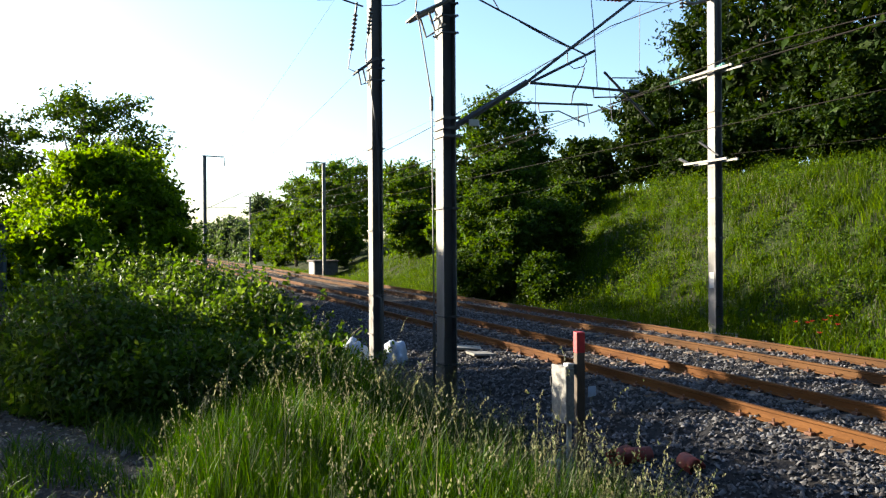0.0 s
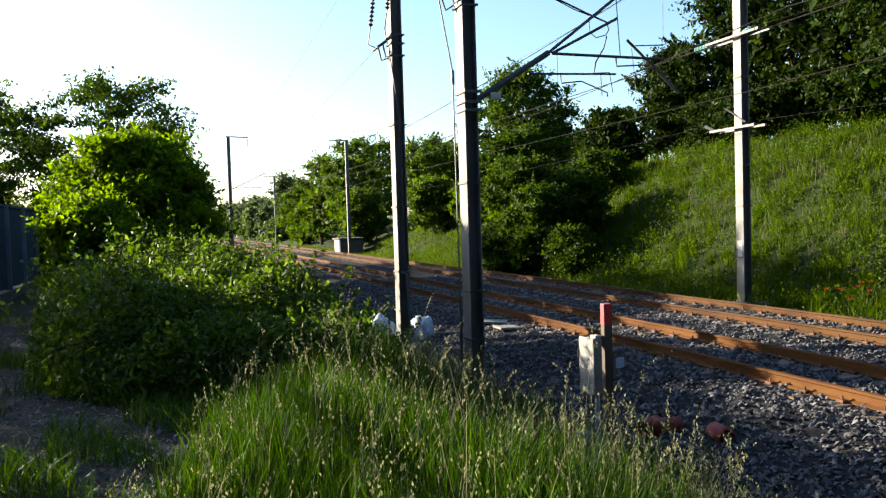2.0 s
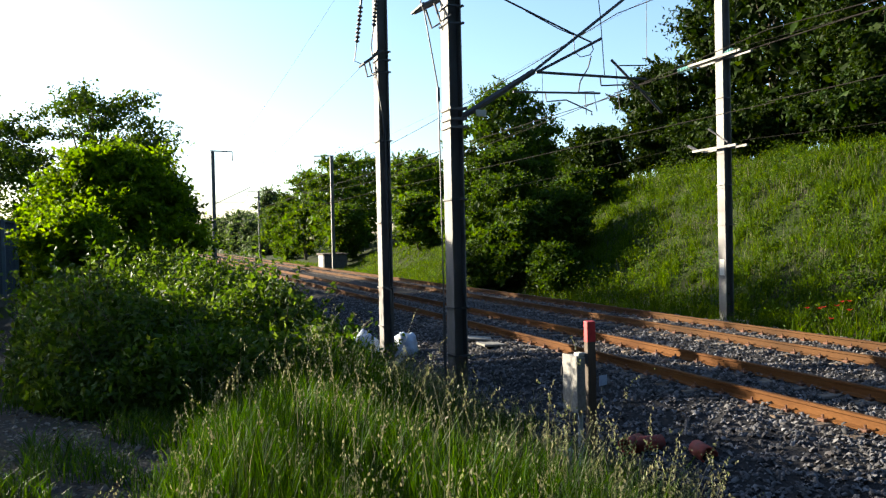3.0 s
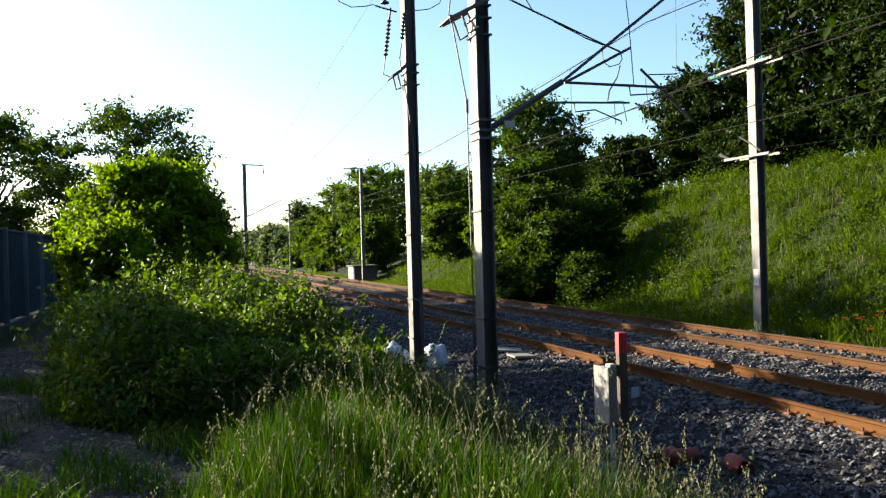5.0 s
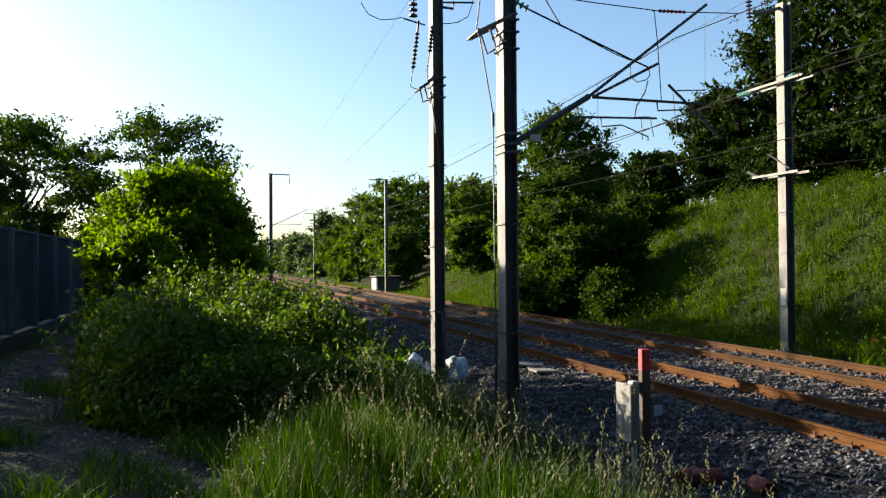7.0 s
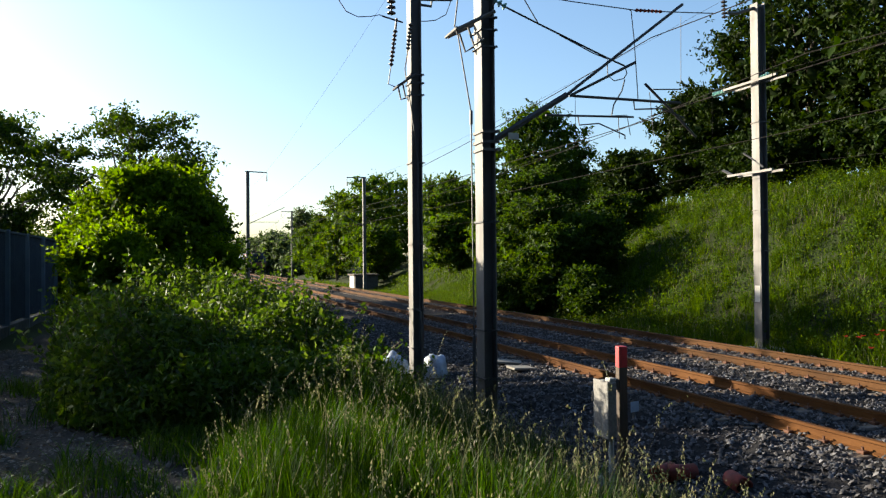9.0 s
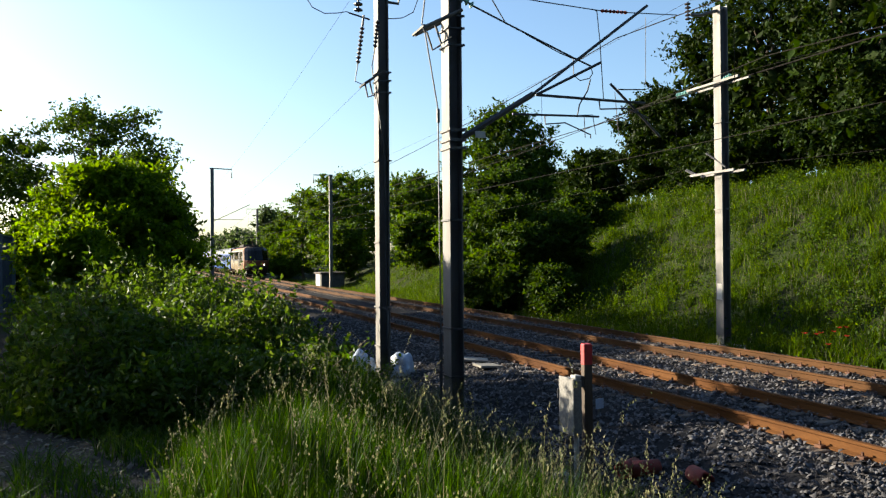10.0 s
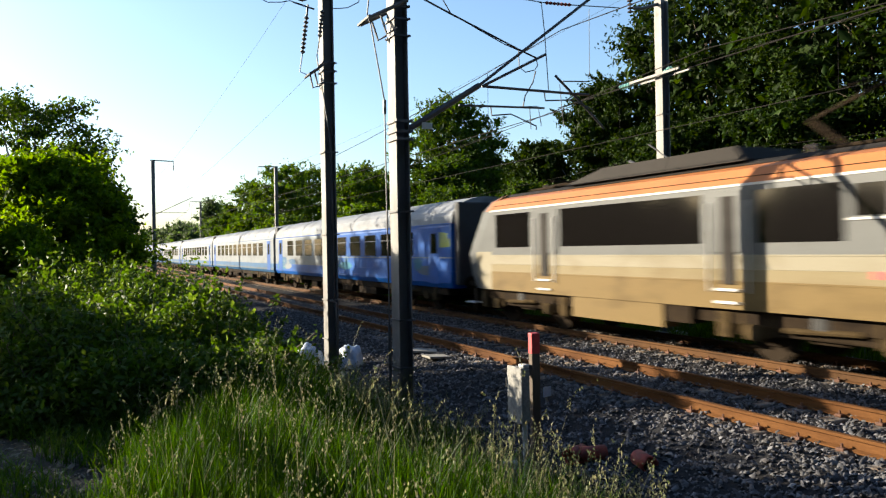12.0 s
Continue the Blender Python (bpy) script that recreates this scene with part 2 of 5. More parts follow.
xs = np.concatenate([[-1600, -600, -250, -120, -70, -45, -30], np.arange(-22, 34, 0.4), [36, 40, 46, 60, 90, 160, 400, 1600]])
ys = np.concatenate([[-1200, -300, -100, -50, -25, -12], np.arange(-6, 40, 0.4), np.arange(40, 130, 2.0), [140, 170, 220, 320, 500, 900, 1800]])
ground = part("ground", swarm("ground", *grid(xs, ys, land), EARTH), None)
tagged(ground, "dark grassy earth sloping down to the railway", "ground", kind="structure")


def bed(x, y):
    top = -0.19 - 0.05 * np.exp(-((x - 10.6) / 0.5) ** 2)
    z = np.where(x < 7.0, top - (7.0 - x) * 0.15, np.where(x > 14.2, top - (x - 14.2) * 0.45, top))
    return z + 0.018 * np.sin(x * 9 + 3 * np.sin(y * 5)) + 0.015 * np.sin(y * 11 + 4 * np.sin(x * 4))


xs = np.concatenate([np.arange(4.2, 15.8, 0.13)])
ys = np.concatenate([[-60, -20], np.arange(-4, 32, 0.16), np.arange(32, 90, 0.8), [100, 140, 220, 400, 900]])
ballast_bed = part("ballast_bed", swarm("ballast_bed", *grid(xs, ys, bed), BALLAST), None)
tagged(ballast_bed, "crushed-stone ballast under both railway tracks, dark for the shade between stones", "ballast", kind="structure")


def stones(n, x0, x1, y0, y1, size, height, name, label, mat, power=1.0):
    """Loose angular stones on a surface, thicker on the ground towards y0."""
    px = rng.uniform(x0, x1, n)
    py = y0 + (y1 - y0) * rng.uniform(0, 1, n) ** power
    base = np.array([(1, 0, 0), (-0.5, 0.8, 0), (-0.5, -0.8, 0), (0.2, 0.2, 0.9), (-0.1, -0.1, -0.8), (-0.9, 0.1, 0.4)])
    tri = np.array([(0, 1, 3), (1, 5, 3), (5, 2, 3), (2, 0, 3), (0, 2, 4)])
    a = rng.uniform(0, 2 * math.pi, n)
    tilt = rng.uniform(-0.7, 0.7, (n, 2))
    s = size * rng.uniform(0.5, 1.3, n)
    v = base[None] * (1 + rng.uniform(-0.3, 0.3, (n, 6, 3)))
    ca, sa = np.cos(a)[:, None], np.sin(a)[:, None]
    x, y, z = v[..., 0] * ca - v[..., 1] * sa, v[..., 0] * sa + v[..., 1] * ca, v[..., 2]
    z = z * 0.8 + x * tilt[:, :1] + y * tilt[:, 1:]
    p = np.stack([x, y, z], -1) * s[:, None, None]
    p[..., 0] += px[:, None]
    p[..., 1] += py[:, None]
    p[..., 2] += (height(px, py) + s * rng.uniform(0.0, 0.5, n))[:, None]
    f = (np.arange(n)[:, None, None] * 6 + tri[None]).reshape(-1, 3)
    return tagged(part(name, swarm(name, p.reshape(-1, 3), f, mat), None), label, "stones", kind="stuff")


stones(60000, 4.3, 15.0, 3.5, 32, 0.034, bed, "ballast_stone", "angular grey ballast stones between the rails", STONE, 1.6)

# gravel path at the left of the viewer
xs, ys = np.arange(-3.4, 0.61, 0.2), np.arange(-3, 26, 0.25)
path_surface = part("gravel_path", swarm("gravel_path", *grid(xs, ys, lambda x, y: land(x, y) + 0.03 - 0.06 * np.abs((x + 1.4) / 2) ** 4), PATHMAT), None)
tagged(path_surface, "worn gravel path with tufts of grass along the fence", "path", kind="structure")
stones(6000, -3.3, 0.5, 3.0, 16, 0.017, lambda x, y: land(x, y) + 0.02, "path_stone", "small loose stones on the gravel path", GRIT, 1.3)
stones(3500, -3.3, 0.7, 3.0, 14, 0.032, lambda x, y: land(x, y) + 0.01, "path_stone", "larger loose stones scattered over the gravel path", GRIT, 1.2)


# ---- railway tracks ----
def rail_outline(x):
    half = [(0.036, 0.0), (0.036, -0.035), (0.010, -0.05), (0.009, -0.135), (0.07, -0.158), (0.07, -0.172)]
    return [(x + a, b) for a, b in half] + [(x - a, b) for a, b in reversed(half)]


def sleeper_mesh():
    g = Geo()
    for s in (-1, 1):
        g.box((s * 0.75 - 0.42, -0.14, -0.36), (s * 0.75 + 0.42, 0.14, -0.174), 0.03)
    g.box((-0.4, -0.03, -0.33), (0.4, 0.03, -0.26))
    return g.mesh("sleeper", SLEEPER)


def clip_mesh():
    g = Geo()
    g.box((-0.045, -0.055, -0.175), (0.045, 0.055, -0.13), 0.012)
    g.tube([(0, 0, -0.14), (0, 0, -0.085)], 0.018, 6)
    return g.mesh("rail_clip", CLIP)


SLEEPER_MESH, CLIP_MESH = sleeper_mesh(), clip_mesh()


def railway_track(centre, label, rail_material):
    track = thing("railway_track", label, "railway track", pose(centre, 0, 0), "railway tracks")
    for s in (-1, 1):
        g = Geo()
        edges = [-80, 2, 5, 8, 11, 14, 18, 24, 32, 45, 70, 120, 300, 900]
        out = rail_outline(s * 0.7525)
        for a, b in zip(edges[:-1], edges[1:]):
            n = len(out)
            g.add([(x, a, z) for x, z in out] + [(x, b, z) for x, z in out], [(i, (i + 1) % n, n + (i + 1) % n, n + i) for i in range(n)])
        part("rail", g, rail_material, track)
    for i in range(150):
        sl = part("sleeper", SLEEPER_MESH, None, track)
        sl.location = (0, -6 + 0.6 * i, 0)
        sl.rotation_euler = (0, 0, rng.uniform(-0.012, 0.012))
        for s in (-0.8525, -0.6525, 0.6525, 0.8525):
            if i < 75:
                part("rail_clip", CLIP_MESH, None, sl).location = (s, 0, 0)
    return track


NEAR_TRACK, FAR_TRACK = 8.626, 12.436
railway_track(NEAR_TRACK, "rusty unused rails on concrete sleepers in grey ballast", RUST)
railway_track(FAR_TRACK, "brown rails on concrete sleepers carrying the passing train", RUNNING)


# ---- masts and overhead line ----
def h_column(height, dx, dy, z0=-0.7, taper=0.0):
    g = Geo()
    t = 0.022
    g.box((-dx / 2, -dy / 2, z0), (-dx / 2 + t, dy / 2, height), 0.004)
    g.box((dx / 2 - t, -dy / 2, z0), (dx / 2, dy / 2, height), 0.004)
    g.box((-dx / 2 + t, -0.012, z0), (dx / 2 - t, 0.012, height))
    return g


def ring(g, z, dx, dy, lug=0.06, h=0.03):
    """A strap round a column, with lugs that stick out."""
    for s in (-1, 1):
        g.box((-dx / 2 - 0.03, s * (dy / 2 + 0.012) - 0.012, z), (dx / 2 + 0.03 + lug * 0.4, s * (dy / 2 + 0.012) + 0.012, z + h))
        g.box((s * (dx / 2 + 0.015) - 0.015, -dy / 2 - lug, z), (s * (dx / 2 + 0.015) + 0.015, dy / 2 + 0.024, z + h))
    return g


def insulator(points, radius=0.05, sheds=8):
    """A string of ribbed discs between two points."""
    a, b = Vector(points[0]), Vector(points[1])
    pts, rad = [a], [0.015]
    for i in range(sheds):
        for u, r in ((0.15, 0.02), (0.3, radius), (0.5, radius), (0.85, 0.02)):
            pts.append(a.lerp(b, (i + u) / sheds))
            rad.append(r)
    pts.append(b)
    rad.append(0.015)
    return Geo().tube(pts, rad, 8)


def sag(a, b, drop, n=12):
    a, b = Vector(a), Vector(b)
    return [a.lerp(b, i / n) - Vector((0, 0, 4 * drop * (i / n) * (1 - i / n))) for i in range(n + 1)]


def bars(name, parent, mat, pieces, label=""):
    for points, r in pieces:
        part(name, Geo().tube(points, r, 6), mat, parent, label)


def mast_near(x, y, name_label, height=8.6, dx=0.25, dy=0.37):
    m = thing("catenary_mast", name_label, "mast", pose(x, y, 0), "overhead line masts")
    part("column", h_column(height, dx, dy), GALV, m)
    g = Geo().box((-0.45, -0.45, -1.0), (0.45, 0.45, -0.45), 0.05)
    part("footing", g, CONCRETE, m, "weathered concrete footing")
    return m


AX, AY, BX, BY, CX, CY = 4.82, 16.1, 5.13, 12.75, 16.2, 18.5
# mast nearest the box, with the long cantilever
mast_b = mast_near(BX, BY, "grey steel overhead line mast with a long cantilever arm")
for z in (2.87, 0.95, 0.1):
    part("strap", ring(Geo(), z, 0.25, 0.37), DARKSTEEL, mast_b)
for z in (4.14, 4.28, 4.46):
    part("strap", ring(Geo(), z, 0.25, 0.37, 0.10, 0.05), GALV, mast_b)
for z in (5.98, 6.28, 6.5):
    part("strap", ring(Geo(), z, 0.25, 0.37, 0.05, 0.03), DARKSTEEL, mast_b)
part("earth_cable", Geo().tube([(-0.34, -0.25, -0.4), (-0.34, -0.25, 0.9)], 0.03, 8), DARKSTEEL, mast_b)
part("earth_cable", Geo().tube([(-0.34, -0.25, 0.9), (-0.36, -0.25, 4.61), (-0.36, -0.25, 4.8), (-0.59, -0.25, 6.12), (-0.65, -0.25, 6.28), (-0.59, -0.25, 6.74), (-0.55, -0.25, 7.1)], 0.013, 6), DARKSTEEL, mast_b)
part("turnbuckle", Geo().tube([(-0.36, -0.25, 4.58), (-0.36, -0.25, 4.82)], 0.03, 6), DARKSTEEL, mast_b)
g = Geo()
for s in (-1, 1):
    g.tube([(-0.62, s * 0.22, 6.22), (0.12, s * 0.22, 6.62)], 0.035, 6).tube([(-0.39, s * 0.22, 6.30), (-0.28, s * 0.22, 5.98), (-0.08, s * 0.22, 6.11)], 0.022, 6)
g.tube([(-0.62, -0.3, 6.24), (-0.62, 0.3, 6.24)], 0.03, 6)
part("side_bracket", g, GALV, mast_b)
bars("cantilever_tube", mast_b, DARKSTEEL, [
    ([(0.1, 0, 4.32), (0.33, 0, 4.46), (1.64, 0, 5.27)], 0.06), ([(1.64, 0, 5.27), (4.22, 0, 7.22)], 0.032), ([(1.73, 0, 5.27), (3.13, 0, 5.99)], 0.028),
    ([(1.70, 0, 5.26), (4.14, 0, 5.26)], 0.026), ([(1.21, 0, 4.87), (3.07, 0, 4.93)], 0.020), ([(3.34, 0, 5.59), (3.86, 0, 5.16), (4.5, 0, 4.6)], 0.026)])
bars("registration_arm", mast_b, DARKSTEEL, [
    ([(1.88, 0, 4.88), (1.90, 0, 4.72), (2.32, 0, 4.77), (2.88, 0, 4.57), (2.88, 0, 4.50)], 0.014), ([(3.08, 0, 5.25), (3.10, 0, 5.08), (3.71, 0, 5.13), (4.23, 0, 4.97)], 0.016), ([(3.51, 0, 5.49), (4.10, 0, 5.53)], 0.012)])
part("name_plate", Geo().box((0.42, -0.09, 4.38), (0.62, -0.07, 4.50), 0.005), WHITE, mast_b)
part("insulator", insulator([(0.44, 0, 6.79), (0.08, 0, 6.95)], 0.07, 4), GLASSY, mast_b, "green glass insulator")
bars("tie_wire", mast_b, DARKSTEEL, [
    ([(0.44, 0, 6.79), (1.08, 0, 6.55), (2.51, 0, 6.03), (2.90, 0, 5.90)], 0.017), ([(0.62, 0, 7.25), (0.82, 0, 6.94), (1.08, 0, 6.55)], 0.011), ([(1.5, 0, 6.38), (2.2, 0, 6.10), (2.51, 0, 6.01)], 0.010),
    ([(3.0, 0, 7.0), (3.05, 0, 6.98), (3.11, 0, 6.42), (3.18, 0, 5.29)], 0.010), ([(2.51, 0, 6.03), (2.52, 0, 5.69), (2.66, 0, 5.60), (2.87, 0, 5.66), (2.94, 0, 5.76), (2.90, 0, 5.90)], 0.010),
    ([(2.89, 0, 5.64), (2.82, 0, 5.41), (2.64, 0, 5.14), (2.59, 0, 4.92)], 0.013), ([(2.74, 0, 4.91), (2.76, 0, 4.51)], 0.008), ([(2.6, 0, 4.93), (2.93, 0, 4.96), (3.0, 0, 4.58)], 0.008),
    ([(3.44, 0, 5.43), (3.52, 0, 4.58)], 0.007), ([(4.18, 0, 6.99), (4.16, 0, 5.67)], 0.006), ([(0.9, 0, 7.07), (1.8, 0, 7.03), (3.14, 0, 7.0)], 0.010), ([(3.75, 0, 7.03), (4.94, 0, 7.11)], 0.010)])
part("insulator", insulator([(3.14, 0, 7.0), (3.75, 0, 7.03)], 0.035, 7), REDPIPE, mast_b, "slim ribbed insulator")

# mast behind it
mast_a = mast_near(AX, AY, "grey steel overhead line mast with hanging insulators and cables", dx=0.24, dy=0.33)
for z in (4.32, 2.55, 1.15, 0.3):
    part("strap", ring(Geo(), z, 0.24, 0.33, 0.05, 0.025), GALV, mast_a)
for z in (5.8, 6.06, 6.24):
    part("strap", ring(Geo(), z, 0.24, 0.33, 0.05, 0.03), DARKSTEEL, mast_a)
part("cable", Geo().tube([(-0.19, -0.2, 5.9), (-0.17, -0.2, 5.73), (-0.04, -0.2, 4.81), (0.0, -0.2, 4.4), (0.02, -0.2, 0.2)], 0.013, 6), DARKSTEEL, mast_a)
part("conduit", Geo().tube([(-0.06, -0.22, 1.15), (0.04, -0.22, 1.1), (0.06, -0.22, 0.2), (0.08, -0.22, -0.5)], 0.02, 6), GALV, mast_a)
g = Geo()
for s in (-0.18, 0.18):
    g.tube([(-0.42, s, 5.98), (0.0, s, 6.28)], 0.026, 6).tube([(-0.32, s, 6.04), (-0.26, s, 5.76), (-0.12, s, 5.82)], 0.02, 6)
part("side_bracket", g.tube([(-0.42, -0.22, 5.98), (-0.42, 0.22, 5.98)], 0.03, 6), DARKSTEEL, mast_a)
part("insulator", insulator([(-0.42, 0, 7.25), (-0.53, 0, 6.43)], 0.055, 9), PORCELAIN, mast_a, "dark ribbed insulator")
part("insulator", insulator([(-0.13, -0.2, 7.35), (-0.20, -0.2, 6.76)], 0.05, 7), PORCELAIN, mast_a, "dark ribbed insulator")
part("insulator", insulator([(-0.51, 0, 7.55), (-0.51, 0, 8.05)], 0.10, 4), PORCELAIN, mast_a, "dark ribbed insulator")
bars("rod", mast_a, DARKSTEEL, [([(-0.53, 0, 6.43), (-0.59, 0, 6.05), (-0.40, 0, 5.98)], 0.012), ([(-0.42, 0, 7.25), (-0.39, 0, 7.50)], 0.024), ([(-0.20, -0.2, 6.76), (-0.27, -0.2, 6.35), (-0.24, -0.2, 6.1)], 0.012),
     ([(-0.72, 0, 7.52), (-0.25, 0, 7.42)], 0.018), ([(0.1, 0, 7.85), (0.40, 0, 7.84), (0.42, 0, 8.0)], 0.03), ([(0.1, 0, 7.95), (0.9, 0, 8.02)], 0.02)])
bars("jumper_cable", mast_a, DARKSTEEL, [([(-1.75, 0, 8.1), (-1.66, 0, 7.77), (-1.51, 0, 7.55), (-1.25, 0, 7.45), (-0.95, 0, 7.49), (-0.78, 0, 7.54), (-0.60, 0, 7.50)], 0.010), ([(0.12, 0, 7.48), (0.3, 0, 7.50), (0.5, 0, 7.54), (0.75, 0, 7.69), (0.86, 0, 7.99), (0.88, 0, 8.2)], 0.010)])


def mast_across(x, y, label, height=8.8):
    """Mast on the far side of the line with cross-arms."""
    m = mast_near(x, y, label, height, 0.28, 0.32)
    for z, (ax, ay), (bx, by) in ARMS:
        d = Vector((bx - ax, by - ay, 0)).normalized()
        n = Vector((-d.y, d.x, 0)) * 0.2
        for q in (-1, 1):
            part("cross_arm", Geo().tube([(ax + n.x * q, ay + n.y * q, z), (bx + n.x * q, by + n.y * q, z)], 0.05, 4), GALV, m)
    part("insulator", insulator([(-0.08, 1.95, 7.42), (-0.08, 1.25, 7.42)], 0.09, 5), GLASSY, m, "green glass insulator")
    part("insulator", insulator([(-0.05, -0.1, 7.48), (-0.05, -0.5, 7.56)], 0.07, 4), GLASSY, m, "green glass insulator")
    part("strut", Geo().tube([(-0.2, 0.45, 5.35), (-0.12, 0.0, 5.05), (-0.12, -0.3, 4.85)], 0.03, 6), DARKSTEEL, m)
    part("strut", Geo().tube([(-0.1, 1.5, 4.95), (-0.1, 1.05, 4.75)], 0.05, 6), DARKSTEEL, m)
    part("number_plate", Geo().box((-0.150, -0.1, 0.9), (-0.145, 0.1, 1.38)), WHITE, m)
    for z in (2.4, 3.6, 6.2):
        part("strap", ring(Geo(), z, 0.28, 0.32, 0.03, 0.025), GALV, m)
    return m


ARMS = ((7.40, (-0.08, 1.2), (-0.08, -1.05)), (4.72, (-0.07, 1.07), (-0.07, -0.82)))
mast_c = mast_across(CX, CY, "grey steel overhead line mast at the foot of the grassy bank", 9.75)
part("top_arm", Geo().tube([(-1.1, 0.0, 9.38), (-0.75, 0, 9.40), (0.1, 0, 9.68)], 0.05, 5), GALV, mast_c)
part("insulator", insulator([(-1.18, 0, 9.2), (-1.2, 0, 9.75)], 0.09, 5), PORCELAIN, mast_c, "dark ribbed insulator")


def far_mast(x, y, s):
    m = thing("catenary_mast", "thin dark overhead line mast far along the railway", "mast", pose(x, y, 0), "overhead line masts")
    part("column", h_column(9.9, 0.28, 0.28), GALV, m)
    part("cantilever_tube", Geo().tube([(0, 0, 5.4), (s * 3.1, 0, 6.9)], 0.028), DARKSTEEL, m)
    part("cantilever_tube", Geo().tube([(0, 0, 5.6), (s * 2.6, 0, 5.6)], 0.022), DARKSTEEL, m)
    part("top_arm", Geo().tube([(-0.2 * s, 0, 9.9), (1.6 * s, 0, 9.85), (1.6 * s, 0, 9.1)], 0.05), DARKSTEEL, m)
    return m


far_mast(5.2, 67.0, 1)
far_mast(15.8, 69.2, -1)
far_mast(15.8, 119.0, -1)
far_mast(5.2, 117.0, 1)


def wire(name, points, r, label):
    return tagged(part(name, Geo().tube(points, r, 5), WIRE, None), label, "wire", "overhead wires")


# contact and messenger wires over both tracks
for x0, near in ((NEAR_TRACK, 1), (FAR_TRACK, 0)):
    for y0, y1 in ((-45, BY), (BY, 68), (68, 118), (118, 168)):
        wire("contact_wire", [(x0 + 0.1, y0, 4.95), (x0 - 0.1, y1, 4.95)], 0.009, "thin dark contact wire above the rails")
        high = sag((x0, y0, 6.5), (x0, y1, 6.5), 0.9, 14)
        wire("messenger_wire", high, 0.010, "thin dark messenger wire sagging above the contact wire")
        n = 9
        for i in range(n):
            u = (i + 0.5) / n
            z = 6.5 - 3.6 * u * (1 - u)
            wire("dropper_wire", [(x0, y0 + (y1 - y0) * u, 4.95), (x0, y0 + (y1 - y0) * u, z)], 0.005, "short upright dropper between two wires")
for x0, z0, y0, y1 in ((AX - 0.4, 5.98, AY, 67), (AX - 0.5, 8.1, AY, 67), (AX - 1.75, 8.1, AY, -30), (CX - 0.08, 7.42, CY + 1.9, 69), (CX - 0.05, 7.56, CY - 0.5, -30), (CX - 0.12, 4.85, CY - 0.8, -30), (CX - 0.1, 4.95, CY + 1.5, 69), (CX - 1.2, 9.75, CY, 69), (CX - 1.2, 9.75, CY, -30)):
    wire("feeder_wire", sag((x0, y0, z0), (x0 if x0 > 9 else 5.0, y1, z0 if z0 < 9.4 else 9.4), 0.5), 0.0045 if x0 > 9 else 0.003, "thin dark feeder wire strung from mast to mast")


# ---- things beside the track ----
def cable_box():
    b = thing("lineside_box", "grey lineside equipment box on a white post, dappled sunlight in its colour", "equipment box", pose(4.36, 7.38, -0.45, 0, 0, 3))
    part("post", Geo().tube([(0.02, -0.06, -0.3), (0.02, -0.06, 0.78)], 0.03, 8), WHITE, b, "white painted post")
    part("body", Geo().box((-0.05, -0.13, 0.74), (0.05, 0.13, 1.33), 0.012), BOXGREY, b)
    part("lid", Geo().box((-0.072, -0.145, 0.725), (-0.052, 0.145, 1.345), 0.008), BOXGREY, b, "pale lid with dappled sunlight in its colour")
    part("top_cover", Geo().box((-0.03, -0.12, 1.332), (0.05, -0.02, 1.375), 0.012), WHITE, b)
    part("hinge", Geo().tube([(-0.075, 0.15, 0.8), (-0.075, 0.15, 0.9)], 0.012, 6), DARKSTEEL, b)
    part("hinge", Geo().tube([(-0.075, 0.15, 1.1), (-0.075, 0.15, 1.2)], 0.012, 6), DARKSTEEL, b)
    part("cable_gland", Geo().tube([(0.02, 0.06, 0.55), (0.02, 0.06, 0.69)], 0.03, 8), DARKSTEEL, b)
    return b


cable_box()
p = thing("marker_post", "dark timber marker post with a red painted top", "post", pose(4.66, 7.55, -0.45, 0, 0, -8))
part("shaft", Geo().box((-0.050, -0.050, -0.3), (0.050, 0.050, 1.5), 0.008), OLDWOOD, p)
part("cap", Geo().box((-0.053, -0.053, 1.44), (0.053, 0.053, 1.68), 0.012), REDPAINT, p, "red painted cap")
part("bracket", Geo().box((-0.17, -0.05, 1.20), (-0.05, 0.05, 1.32), 0.006), DARKSTEEL, p)


# ---- plants ----
def branch(g, a, b, r0, r1, n=5, wob=0.08):
    a, b = Vector(a), Vector(b)
    length = (b - a).length
    pts = [a.lerp(b, i / n) + Vector(rng.normal(0, wob * length * 0.25, 3)) * (0 < i < n) for i in range(n + 1)]
    g.tube(pts, [r0 + (r1 - r0) * i / n for i in range(n + 1)], 5)
    return pts


